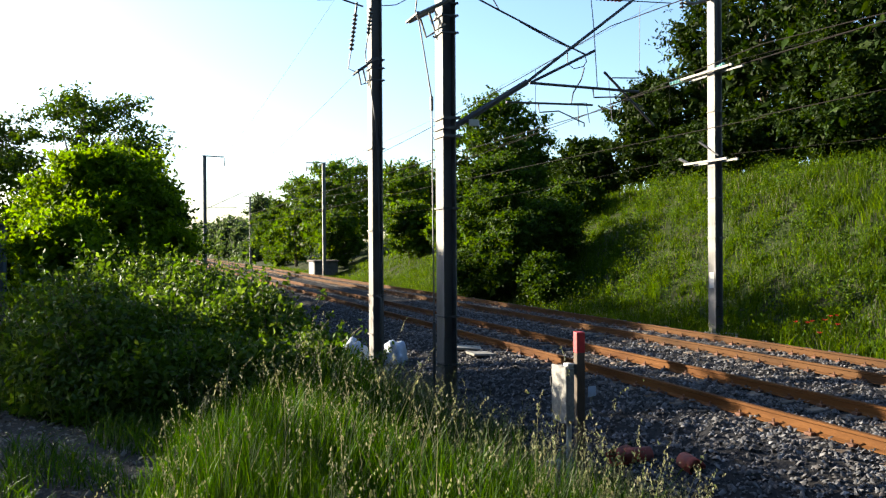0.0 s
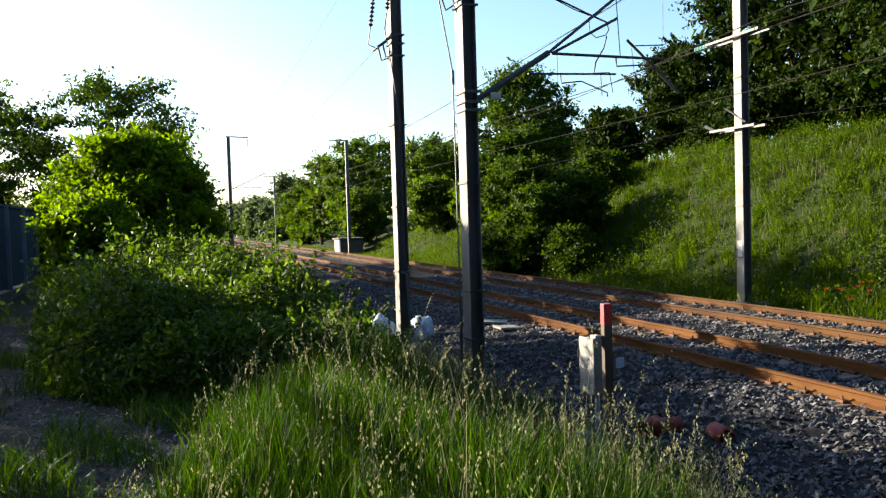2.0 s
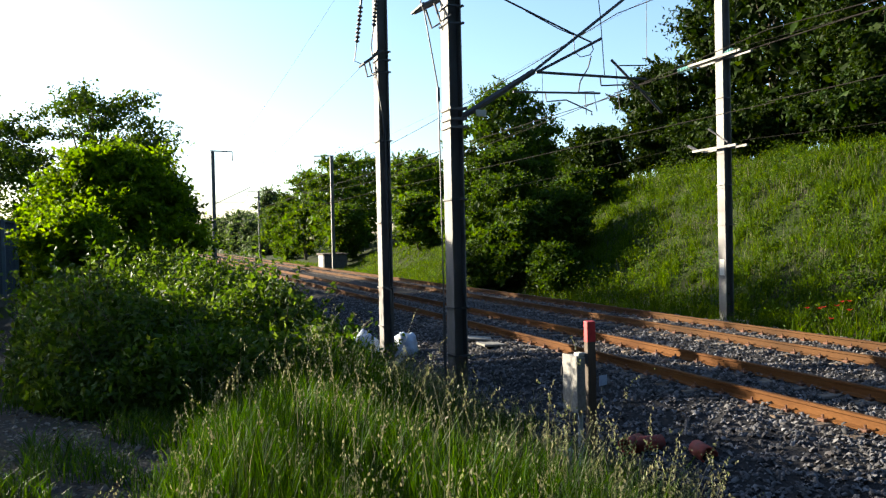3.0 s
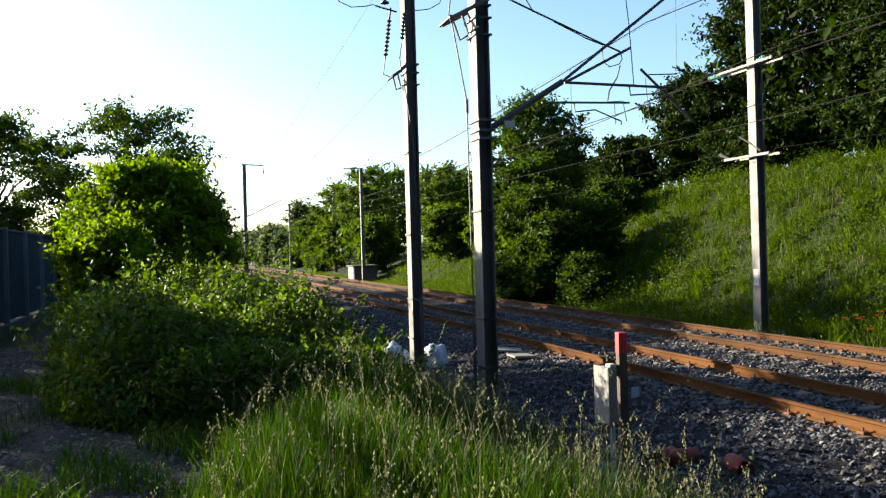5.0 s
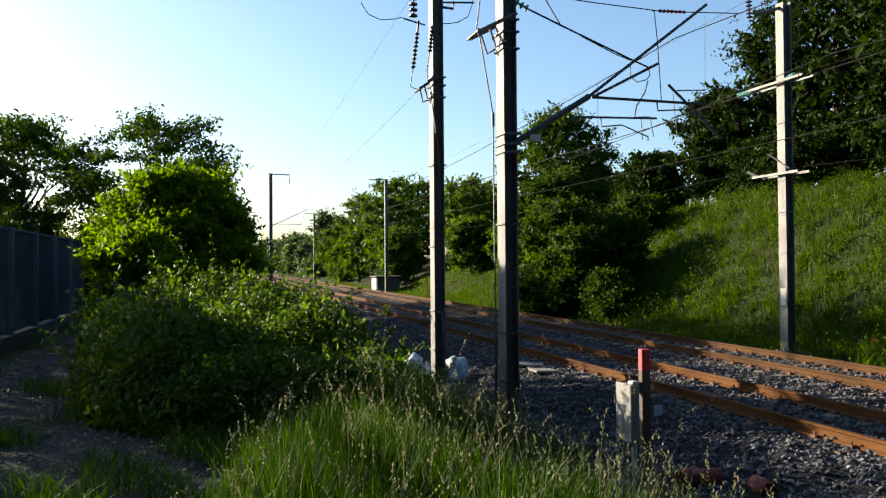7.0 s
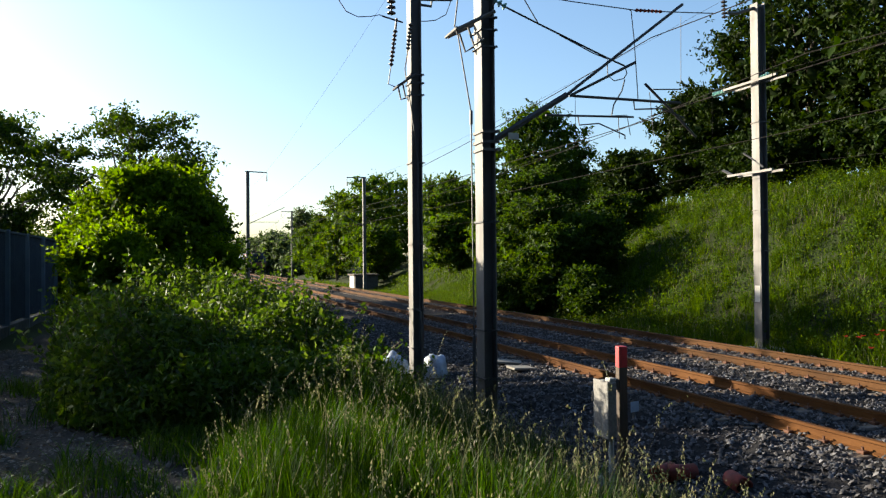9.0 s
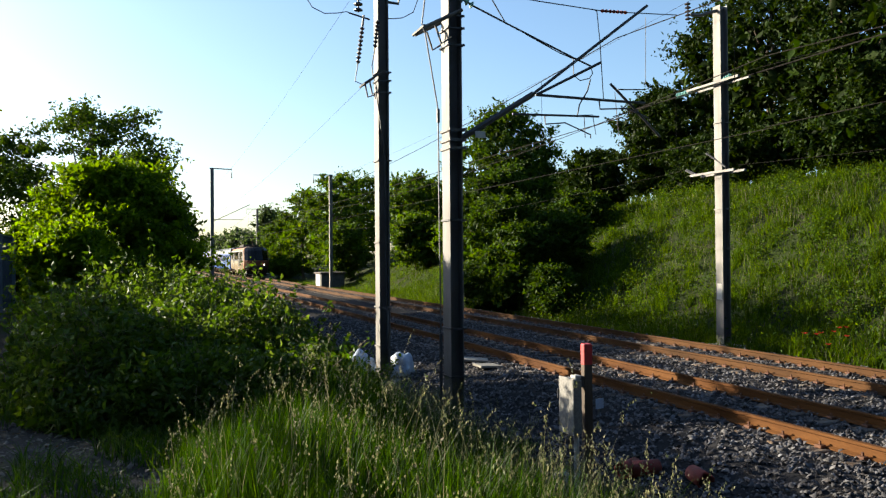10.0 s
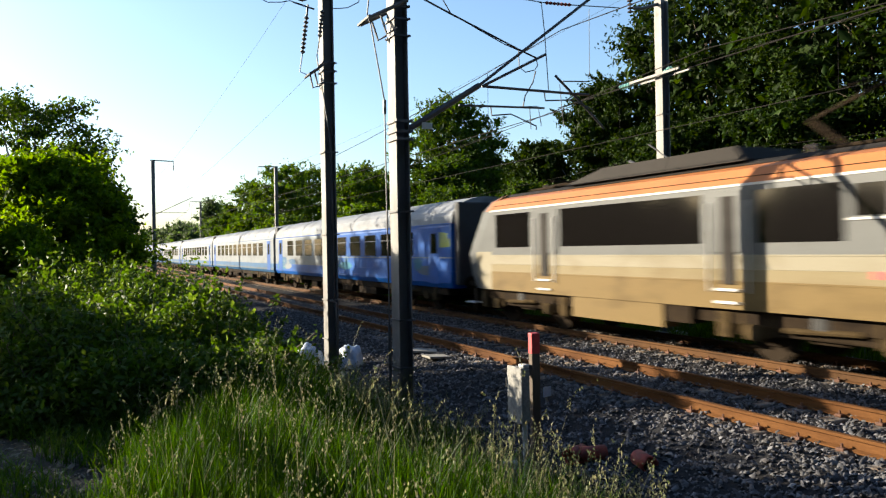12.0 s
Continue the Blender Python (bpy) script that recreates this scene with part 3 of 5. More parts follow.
def tree(name, label, x, y, height, width, mat, puffs=26, per_puff=420, leaf=0.2, crown_from=0.3, trunk=0.18, flat=0.75, hollow=0.55, z=None, category="tree", lean=(0, 0), puff=(0.13, 0.24), shoots=40, low_heavy=1.0, core=0.35):
    """A tapered trunk with limbs and a crown of leafy twigs in uneven clumps, thick inside."""
    z = float(land(x, y)) - 0.1 if z is None else z
    t = thing(name, label, category, pose(x, y, z))
    wood = Geo()
    top = Vector((lean[0], lean[1], height * 0.8))
    branch(wood, (0, 0, 0), top, trunk, trunk * 0.25, 7)
    centres, sizes = [], []
    low = height * crown_from
    for i in range(puffs):
        u = (i + rng.uniform(0, 1)) / puffs
        h = low + 0.1 * width + (height - low - 0.26 * width) * u
        prof = math.sin(math.pi * min(max(0.12 + 0.80 * u ** low_heavy, 0), 1)) ** 0.7
        a = i * 2.399 + rng.uniform(-0.5, 0.5)
        r = width * 0.5 * prof * rng.uniform(0.25, 0.92)
        c = Vector((math.cos(a) * r + lean[0] * h / height, math.sin(a) * r + lean[1] * h / height, h))
        centres.append(c)
        sizes.append(width * rng.uniform(*puff))
        start = Vector((lean[0], lean[1], 0)) * (h / height) * 0.6 + Vector((0, 0, max(h * 0.62, low * 0.7)))
        if i % 2 == 0:
            branch(wood, start, c, trunk * 0.32, trunk * 0.06, 4, 0.15)
    part("trunk", wood, BARK, t, smooth=True)
    allv, allf, base = [], [], 0

    def grow(points, size, outward, droop=0.25):
        nonlocal base
        v, f = leaves(points, size, outward, droop)
        allv.append(v)
        allf.append(f + base)
        base += len(v)
    for c, s in zip(centres, sizes):
        # twigs over the clump, each with a spray of leaves
        twigs = max(6, int(1.25 * per_puff * rng.uniform(0.7, 1.3)) // 9)
        d = unit(twigs)
        rad = s * (hollow + (1.12 - hollow) * rng.uniform(0, 1, (twigs, 1)) ** 0.6)
        rad *= np.where(rng.uniform(0, 1, (twigs, 1)) < 0.12, rng.uniform(1.05, 1.4, (twigs, 1)), 1.0)
        rad *= 1 + 0.22 * np.sin(d[:, :1] * 5 + c.x) * np.sin(d[:, 1:2] * 6 + c.y) + 0.15 * np.sin(d[:, 2:] * 9 + c.z)
        node = np.array(c)[None] + d * rad * np.array([1, 1, flat])
        run = d + 0.7 * unit(twigs)
        run[:, 2] *= 0.55
        u = rng.uniform(-1, 1, (twigs, 9, 1))
        p = node[:, None] + run[:, None] * u * leaf * 1.25 + rng.normal(0, leaf * 0.42, (twigs, 9, 3))
        grow(p.reshape(-1, 3), leaf * 0.85, np.repeat(d, 9, 0))
        # older, larger leaves deep in the clump
        m = int(per_puff * min(core, 1.2) * 0.3)
        if m:
            grow(np.array(c)[None] + unit(m) * s * 0.72 * rng.uniform(0.1, 1, (m, 1)) ** 0.5 * np.array([1, 1, flat]), leaf * 1.9, None)
    if core:
        # the thick heart of the crown
        m = int(170 * core * height * width / (leaf * 12) ** 2) + 40
        q = unit(m) * rng.uniform(0, 1, (m, 1)) ** 0.4 * np.array([0.38 * width, 0.38 * width, 0.38 * (height - low)])
        q += np.array([lean[0] * 0.5, lean[1] * 0.5, (low + height) / 2 - 0.06 * height])
        grow(q, leaf * 2.4, None)
    tips = []
    for i in range(shoots):
        k = int(rng.integers(0, len(centres)))
        d = unit(1)[0] * np.array([1, 1, 0.6]) + np.array([centres[k].x, centres[k].y, 0]) / width + np.array([0, 0, 0.45])
        d /= np.linalg.norm(d)
        reach = sizes[k] * rng.uniform(0.9, 1.2) + width * rng.uniform(0.03, 0.11)
        u = rng.uniform(0.35, 1, (34, 1))
        tips.append(np.array(centres[k])[None] + d[None] * reach * u + rng.normal(0, 1, (34, 3)) * width * 0.014 * (1.3 - u))
    if tips:
        grow(np.concatenate(tips), leaf * 0.8, None, 0.1)
    part("crown", swarm("crown", np.concatenate(allv), np.concatenate(allf), mat), None, t)
    return t


def blades(px, py, pz, height, width, bend=0.35, lean=(0.0, 0.0)):
    """Curved grass blades of two quads and a tip."""
    n = len(px)
    a = rng.uniform(0, 2 * math.pi, n)
    h = height * rng.uniform(0.55, 1.2, n)
    w = width * rng.uniform(0.6, 1.3, n)
    b = rng.normal(0, bend, (n, 2)) * h[:, None] + np.array(lean) * h[:, None]
    dx, dy = np.cos(a) * w * 0.5, np.sin(a) * w * 0.5
    rows = []
    for u, k in ((0.0, 1.0), (0.55, 0.8), (1.0, 0.08)):
        cx, cy, cz = px + b[:, 0] * u * u, py + b[:, 1] * u * u, pz + h * u * (1 - 0.15 * u)
        rows += [np.stack([cx - dx * k, cy - dy * k, cz], -1), np.stack([cx + dx * k, cy + dy * k, cz], -1)]
    v = np.stack(rows, 1).reshape(-1, 3)
    i = np.arange(n)[:, None] * 6
    f = np.concatenate([i + [0, 1, 3, 2], i + [2, 3, 5, 4]])
    return v, f, np.stack([px + b[:, 0], py + b[:, 1], pz + h * 0.85], -1)


# hedge of brambles on the bank
def mound(x, y):
    """Height of the bramble mound over the ground."""
    u = np.abs((x - 0.45) / np.where(x > 0.45, 2.85, 2.1)) ** 3.2 + np.abs((y - 12.6) / np.where(y > 12.6, 6.5, 5.1)) ** 3.2
    lumps = 0.2 * np.sin(x * 2.3 + y) + 0.18 * np.sin(y * 2.9 - x * 1.7) + 0.13 * np.sin(x * 5.1 + 2 * np.sin(y * 1.9)) * np.sin(y * 4.3 + x)
    return (1.02 - 0.15 * np.clip(x - 0.6, 0, 3)) * np.clip(1 - u, 0, 1) ** 0.36 * (1 + lumps)


def hedge_points(n, shallow):
    """Points inside the mound, close under its top or all the way down."""
    px, py = rng.uniform(-2.0, 3.5, n), 7.4 + 12.0 * rng.uniform(0, 1, n) ** 1.25
    top = mound(px, py)
    keep = top > 0.08
    px, py, top = px[keep], py[keep], top[keep]
    deep = 0.8 * rng.uniform(0, 1, len(px)) ** 2.0 if shallow else rng.uniform(0.15, 0.95, len(px))
    return np.stack([px, py, land(px, py) + top * (1 - deep) + rng.normal(0, 0.06, len(px)) * shallow], -1)


hedge = thing("bramble_hedge", "tangled green bramble hedge on the bank beside the path", "hedge")
v, f = leaves(hedge_points(88000, 1), 0.082)
w, e = leaves(hedge_points(36000, 0), 0.13)
part("foliage", swarm("foliage", np.concatenate([v, w]), np.concatenate([f, e + len(v)]), BRAMBLE), None, hedge)
sprays = []
for i in range(560):
    x, y = rng.uniform(-1.8, 3.1), rng.uniform(7.8, 18.5)
    h = float(mound(x, y))
    if h > 0.3:
        z = float(land(x, y))
        d = rng.normal(0, 0.3, 2)
        tip = Vector((x + d[0], y + d[1], z + h * rng.uniform(1.02, 1.45)))
        mid = Vector((x + d[0] * 0.4, y + d[1] * 0.4, z + h * 0.8))
        part("stem", Geo().tube([(x, y, z), mid, tip], [0.009, 0.006, 0.003], 4), BARK, hedge)
        sprays += [mid.lerp(tip, u) + Vector(rng.normal(0, 0.035, 3)) for u in np.linspace(0.2, 1.05, 20)]
v, f = leaves(np.array([tuple(p) for p in sprays]), 0.088)
part("spray", swarm("spray", v, f, BRAMBLE), None, hedge)

# the bush lit from behind, and the trees along the line
tree("bush", "dense round bush with bright yellow-green leaves against the sun", -0.78, 18.4, 4.25, 3.6, LEAF_BRIGHT, 80, 480, 0.14, 0.04, 0.12, 0.62, 0.35, puff=(0.08, 0.19), shoots=170, core=4.0)
OPEN = "leafy green tree with an open crown beside the railway"
for x, y, h, w, low, puffs in ((-8.6, 42, 11.0, 9.2, 0.28, 40), (-2.2, 38, 10.6, 8.6, 0.2, 42), (-14.5, 44, 10.6, 8.7, 0.3, 28), 
                               (-6.0, 64, 6.0, 6.0, 0.1, 20), (-2.0, 74, 7.0, 7.0, 0.15, 20)):
    tree("tree", OPEN, x, y, h - 0.35, w, LEAF_MID, int(puffs * 1.5), 250, 0.026 * w, low, 0.025 * w, 0.3, 0.1, puff=(0.07, 0.155), shoots=20, core=0.0)
for x, y, h, w in ((-0.2, 25.0, 4.0, 3.4), (0.15, 28.2, 4.8, 3.6), (-0.1, 32.4, 6.7, 4.4), (-0.1, 37.0, 6.9, 4.6), (-0.6, 43, 8.0, 5.2), (-1.0, 49, 8.6, 5.6), (-2.2, 54, 8.8, 5.0)):
    tree("tree", "dense dark green tree close beside the near track", x, y, h, w, LEAF_MID, 42, 170, 0.22, 0.03, 0.14, 0.5, 0.25, puff=(0.08, 0.17), shoots=50, low_heavy=0.75, core=0.2)
# unseen trees added behind the viewer to block sky light from the shaded faces
for i in range(9):
    tree("tree", "tall unseen tree added behind the viewer to block sky light", -22 + 6.5 * i, -13 - 2 * (i % 2), 19, 10.5, LEAF_SHADE, 34, 75, 1.0, 0.02, 0.2, 0.9, 0.3, core=1.0)
tree("bush", "low bright green bush between the hedge and the fence", -1.25, 16.1, 2.7, 2.2, LEAF_BRIGHT, 34, 330, 0.12, 0.02, 0.05, 0.7, 0.3, puff=(0.1, 0.2), core=2.0)
tree("bush", "dark leafy bush at the end of the fence", -3.4, 27.6, 3.2, 3.4, LEAF_MID, 26, 420, 0.16, 0.02, 0.06, 0.8, 0.2)
# trees on the bank
for x, y, h, w in ((17.2, 36.0, 6.6, 5.2), (16.9, 33.2, 5.0, 4.0), (19.4, 34.2, 4.4, 4.2), (17.2, 30.4, 2.6, 2.6), (23.6, 38.5, 3.0, 3.8), (15.9, 34.6, 3.4, 3.2)):
    tree("tree", "bushy dark green tree at the foot of the bank", x, y, h, w, LEAF_MID, 62, 200, 0.215, 0.03, 0.15, 0.5, 0.2, puff=(0.07, 0.17), shoots=80, low_heavy=0.75, core=0.5)
for x, y, h, w in ((26.0, 54.0, 11.2, 9.6), (29.6, 55.0, 6.6, 6.6), (24.0, 50.5, 6.2, 6.5)):
    tree("tree", "broad dark green tree on the slope above the bushes", x, y, h, w, LEAF_MID, 66, 210, 0.29, 0.03, 0.2, 0.5, 0.2, puff=(0.07, 0.17), shoots=70, low_heavy=0.75, core=0.5)
# trees on the crest: leaf colour lowered to stand for their deep shade
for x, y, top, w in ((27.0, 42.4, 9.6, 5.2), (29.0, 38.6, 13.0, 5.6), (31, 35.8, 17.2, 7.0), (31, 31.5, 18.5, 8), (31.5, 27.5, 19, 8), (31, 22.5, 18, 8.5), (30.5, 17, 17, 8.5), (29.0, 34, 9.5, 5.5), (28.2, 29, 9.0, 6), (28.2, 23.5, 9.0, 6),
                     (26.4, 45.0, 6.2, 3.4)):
    tree("tree", "tall dense green tree on top of the bank, leaves darkened for shade", x, y, top - float(land(x, y)), w, LEAF_SHADE, 50, 190, 0.29, 0.03, 0.22, 0.5, 0.3, puff=(0.08, 0.2), shoots=60, core=0.5)
for x, y, top, w in ((19.4, 83, 12.8, 8.4), (22.5, 66, 10.8, 6.8), (18.4, 96, 11.8, 7), (24.5, 90, 13.4, 9), (26, 72, 11.0, 8), (21.0, 60, 6.5, 5), (18.6, 76, 6.5, 6), (22.4, 54, 6.2, 5), (25.5, 58, 7.0, 6), (18.8, 112, 9.5, 8), (17.4, 104, 5.0, 5)):
    tree("tree", "green tree in the thicket along the far track", x, y, top - float(land(x, y)), w, LEAF_THICKET, 38, 160, 0.35, 0.03, 0.2, 0.5, 0.35, puff=(0.08, 0.19), shoots=40, core=0.5)
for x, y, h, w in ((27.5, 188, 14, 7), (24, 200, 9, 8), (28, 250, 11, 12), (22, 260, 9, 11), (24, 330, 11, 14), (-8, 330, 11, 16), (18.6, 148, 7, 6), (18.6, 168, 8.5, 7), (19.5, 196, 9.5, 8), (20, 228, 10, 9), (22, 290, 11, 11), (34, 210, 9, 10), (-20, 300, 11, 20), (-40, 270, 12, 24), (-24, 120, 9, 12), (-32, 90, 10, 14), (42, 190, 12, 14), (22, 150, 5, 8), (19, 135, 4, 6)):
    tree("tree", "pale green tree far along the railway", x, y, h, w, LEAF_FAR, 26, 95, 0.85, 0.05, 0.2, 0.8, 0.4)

# hedge behind the fence, its shade put into the dark leaf colour
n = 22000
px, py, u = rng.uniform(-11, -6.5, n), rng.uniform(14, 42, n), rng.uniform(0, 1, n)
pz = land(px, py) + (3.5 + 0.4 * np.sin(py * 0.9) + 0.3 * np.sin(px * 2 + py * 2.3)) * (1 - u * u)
v, f = leaves(np.stack([px, py, pz], -1), 0.26)
back_hedge = thing("hedge", "leafy hedge behind the metal fence, coloured dark for shade", "hedge")
part("foliage", swarm("foliage", v, f, LEAF_SHADE), None, back_hedge)

# meadow grass before the ballast
n = 125000
px, py = rng.uniform(-0.8, 5.5, n), 2.6 + 12.5 * rng.uniform(0, 1, n) ** 1.2
edge = -0.05 + 0.25 * np.sin(py * 1.3) + 0.35 * smooth01((py - 5.6) / 1.2)
limit = 4.8 + 0.25 * np.sin(py * 2.1) + 0.15 * np.sin(py * 5.3)
keep = (px > edge) & (px < limit) & ((mound(px, py) < 0.4) | (rng.uniform(0, 1, n) < 0.07))
px, py, limit = px[keep], py[keep], limit[keep]
tall = np.clip((limit - px) / 0.8, 0.45, 1.0) * (0.85 + 0.25 * np.sin(px * 1.9 + 0.7) * np.sin(py * 1.4)) * (0.62 + 0.38 * smooth01((px - edge[keep]) / 0.9)) * rng.uniform(0.6, 1.12, len(px))
base_z = np.where(px > 4.2, np.maximum(land(px, py), bed(px, py) - 0.02), land(px, py))
v, f, tips = blades(px, py, base_z - 0.02, 0.70 * tall, 0.0088, 0.17, (0.035, -0.03))
tagged(part("tall_grass", swarm("tall_grass", v, f, GRASS), None), "tall green meadow grass on the bank before the ballast", "grass", kind="stuff")
chance = 0.3 + 0.7 * smooth01((px - 1.5) / 1.6)
pick = np.nonzero(rng.uniform(0, 1, len(px)) < 0.07 * chance)[0]
sx, sy = px[pick], py[pick]
v, f, tips = blades(sx, sy, base_z[pick], 0.96 * np.maximum(tall[pick], 0.5), 0.005, 0.13, (0.05, -0.03))
tagged(part("grass_stalk", swarm("grass_stalk", v, f, STRAW), None), "thin dry stalks of the meadow grass", "grass", kind="stuff")
k = 17
nod = np.repeat(rng.normal(0, 0.035, (len(tips), 2)), k, 0)
along = rng.uniform(-1, 1, (len(tips) * k, 1))
head = np.repeat(tips, k, 0) + rng.normal(0, 0.0035, (len(tips) * k, 3)) * (1.2 - 0.7 * along)
head[:, :2] += nod * (along + 0.8 * along ** 2)
head[:, 2:] += 0.085 * along
v, f = leaves(head, 0.0185, None, -2.2)
tagged(part("seed_head", swarm("seed_head", v, f, STRAW), None), "pale dry seed heads of the meadow grass", "grass", kind="stuff")
n = 30000
px, py = rng.uniform(-3.3, 0.9, n), 2.8 + 9.5 * rng.uniform(0, 1, n) ** 1.3
keep = np.sin(px * 3.1 + 1) * np.sin(py * 1.9) + 0.5 * np.sin(px * 7 + py * 5) + 0.9 * smooth01((px + 1.2) / 1.5) > 0.62
v, f, tips = blades(px[keep], py[keep], land(px[keep], py[keep]), 0.26, 0.010, 0.4)
tagged(part("path_grass", swarm("path_grass", v, f, GRASS), None), "short tufts of grass growing in the gravel path", "grass", kind="stuff")

n = 7000
px, py = rng.uniform(-3.4, 0.9, n), 2.8 + 13 * rng.uniform(0, 1, n) ** 1.2
v, f = leaves(np.stack([px, py, land(px, py) + 0.045], -1), 0.05, None, 0.0)
v[:, 2] = np.repeat(land(px, py) + 0.035, 4) + (v[:, 2] - np.repeat(land(px, py) + 0.045, 4)) * 0.4
tagged(part("leaf_litter", swarm("leaf_litter", v, f, LITTER), None), "dead brown leaves and twigs lying on the gravel path", "leaves", kind="stuff")
n = 2600
px, py = rng.uniform(-1.9, 0.7, n), 5.2 + 3.6 * rng.uniform(0, 1, n)
keep = (py > 7.6 - 0.9 * (px + 0.6)) & (rng.uniform(0, 1, n) < 0.8)
v, f, tips = blades(px[keep], py[keep], land(px[keep], py[keep]), 0.36 * (0.5 + 0.7 * np.abs(np.sin(px[keep] * 4 + py[keep] * 3))), 0.010, 0.4)
tagged(part("fringe_grass", swarm("fringe_grass", v, f, GRASS), None), "rough grass fringing the foot of the hedge", "grass", kind="stuff")


def patch(name, label, px, py, height, width, mat, bend=0.35, lean=(0.0, 0.0), category="grass"):
    v, f, tips = blades(px, py, land(px, py) - 0.02, height, width, bend, lean)
    return tagged(part(name, swarm(name, v, f, mat), None), label, category, kind="stuff")


# the bank's grass and weeds
n = 60000
py = 6 + 66 * rng.uniform(0, 1, n) ** 1.4
px = 15.8 + 12.0 * rng.uniform(0, 1, n)
clump = 0.75 + 0.35 * np.sin(px * 1.3 + 2 * np.sin(py * 0.7)) * np.sin(py * 0.9 + 1.5 * np.sin(px * 0.6)) + 0.2 * np.sin(px * 4.1) * np.sin(py * 3.3)
patch("bank_grass", "long sunlit grass covering the railway bank", px, py, 0.52 * clump ** 1.7 * rng.uniform(0.5, 1.25, n), 0.036, GRASS_SLOPE, 0.3, (-0.05, -0.05))
n = 1500
tx, ty = rng.uniform(15.9, 27.5, n), 7 + 48 * rng.uniform(0, 1, n) ** 1.4
big = rng.uniform(0.35, 1.0, n)
k = rng.integers(0, n, 45000)
patch("bank_tuft", "dense tufts of long grass on the railway bank", tx[k] + rng.normal(0, 0.16, len(k)) * big[k], ty[k] + rng.normal(0, 0.16, len(k)) * big[k], 0.8 * big[k], 0.031, GRASS_SLOPE, 0.34)
n = 8000
qx, qy = 15.9 + 10 * rng.uniform(0, 1, n), 7 + 45 * rng.uniform(0, 1, n) ** 1.3
keep = np.sin(qx * 1.1 + qy * 0.4) * np.sin(qy * 0.55 - qx * 0.3) + rng.normal(0, 0.4, n) > 0.1
patch("bank_stalk", "pale flowering stalks standing in the bank grass", qx[keep], qy[keep], 0.75, 0.013, STRAW, 0.2, (-0.08, -0.08))
n = 9000
cx, cy = rng.uniform(16, 27.4, n // 11), 8 + 44 * rng.uniform(0, 1, n // 11) ** 1.2
girth = rng.uniform(0.5, 1.7, n // 11)
k = rng.integers(0, len(cx), n * 6)
q = np.stack([cx[k], cy[k], land(cx[k], cy[k]) + 0.3 * girth[k]], -1) + rng.normal(0, 1, (n * 6, 3)) * np.array([0.3, 0.3, 0.22]) * girth[k][:, None]
v, f = leaves(q, 0.11)
tagged(part("bank_weed", swarm("bank_weed", v, f, LEAF_THICKET), None), "leafy green weeds among the grass of the bank", "weeds", kind="stuff")
n = 9000
patch("verge_grass", "rough grass on the verge along the far track", rng.uniform(15.2, 17.5, n), 20 + 90 * rng.uniform(0, 1, n) ** 1.3, 0.42, 0.03, GRASS_SLOPE, 0.35)
n = 8000
patch("verge_grass", "rough grass on the verge along the near track", rng.uniform(1.2, 5.0, n), 15 + 90 * rng.uniform(0, 1, n) ** 1.5, 0.5, 0.03, GRASS, 0.35)


def poppy(x, y):
    z = float(land(x, y))
    p = thing("poppy", "red poppy in flower on the grassy bank", "flower", pose(x, y, z, 0, 0, rng.uniform(0, 360)), "poppies")
    h = rng.uniform(0.5, 0.75)
    part("stem", Geo().tube([(0, 0, 0), (0.03, 0, h)], 0.006, 4), GRASS_SLOPE, p)
    for i in range(4):
        a = i * math.pi / 2
        c, s = math.cos(a), math.sin(a)
        part("petal", Geo().add([(0.03, 0, h), (0.03 + 0.05 * c - 0.04 * s, 0.05 * s + 0.04 * c, h + 0.04), (0.03 + 0.09 * c, 0.09 * s, h + 0.05), (0.03 + 0.05 * c + 0.04 * s, 0.05 * s - 0.04 * c, h + 0.04)], [(0, 1, 2, 3)]), POPPY, p)


for x, y in ((16.7, 15.5), (16.9, 15.2), (17.1, 15.8), (16.8, 14.7), (17.2, 15.0), (16.6, 15.1), (17.3, 15.4), (16.9, 16.1)):
    poppy(x, y)

# ---- more things beside the track ----
FENCE = material("fence_steel", (0.06, 0.09, 0.125), 0.6, metal=0.1, second=(0.045, 0.066, 0.095), scale=3, fine=40, bump=0.1, vary=0.15)
MESH = material("fence_mesh", (0.028, 0.042, 0.06), 0.7, metal=0.1, second=(0.02, 0.03, 0.044), scale=3, fine=40, bump=0.1, vary=0.15)
# dark concrete of the kerb; on the hut walls it stands for shade
KERB = material("dark_concrete", (0.07, 0.066, 0.06), 0.95, second=(0.04, 0.038, 0.033), scale=4, fine=40, bump=0.4, vary=0.25)
fence = thing("fence", "blue-grey steel slat fence on a low concrete kerb", "fence")
for i in range(9):
    y = 7.9 + 2.3 * i
    part("post", Geo().box((-3.83, y - 0.05, 0.3), (-3.68, y + 0.05, 3.02 - 0.008 * i), 0.008), FENCE, fence)
    if i == 8:
        break
    g = Geo()
    for k in range(1, 32):
        yy = y + 2.3 * k / 32
        g.box((-3.776, yy - 0.003, 0.88), (-3.763, yy + 0.003, 2.95))
    for k in range(11):
        zz = 0.9 + 0.2 * k
        g.box((-3.785, y + 0.05, zz - 0.005), (-3.777, y + 2.25, zz + 0.005))
    g.box((-3.80, y + 0.05, 2.92), (-3.74, y + 2.25, 2.97))
    part("mesh_panel", g, MESH, fence)
    part("kerb", Geo().box((-3.86, y + 0.055, 0.3), (-3.68, y + 2.245, 0.84), 0.01), KERB, fence)


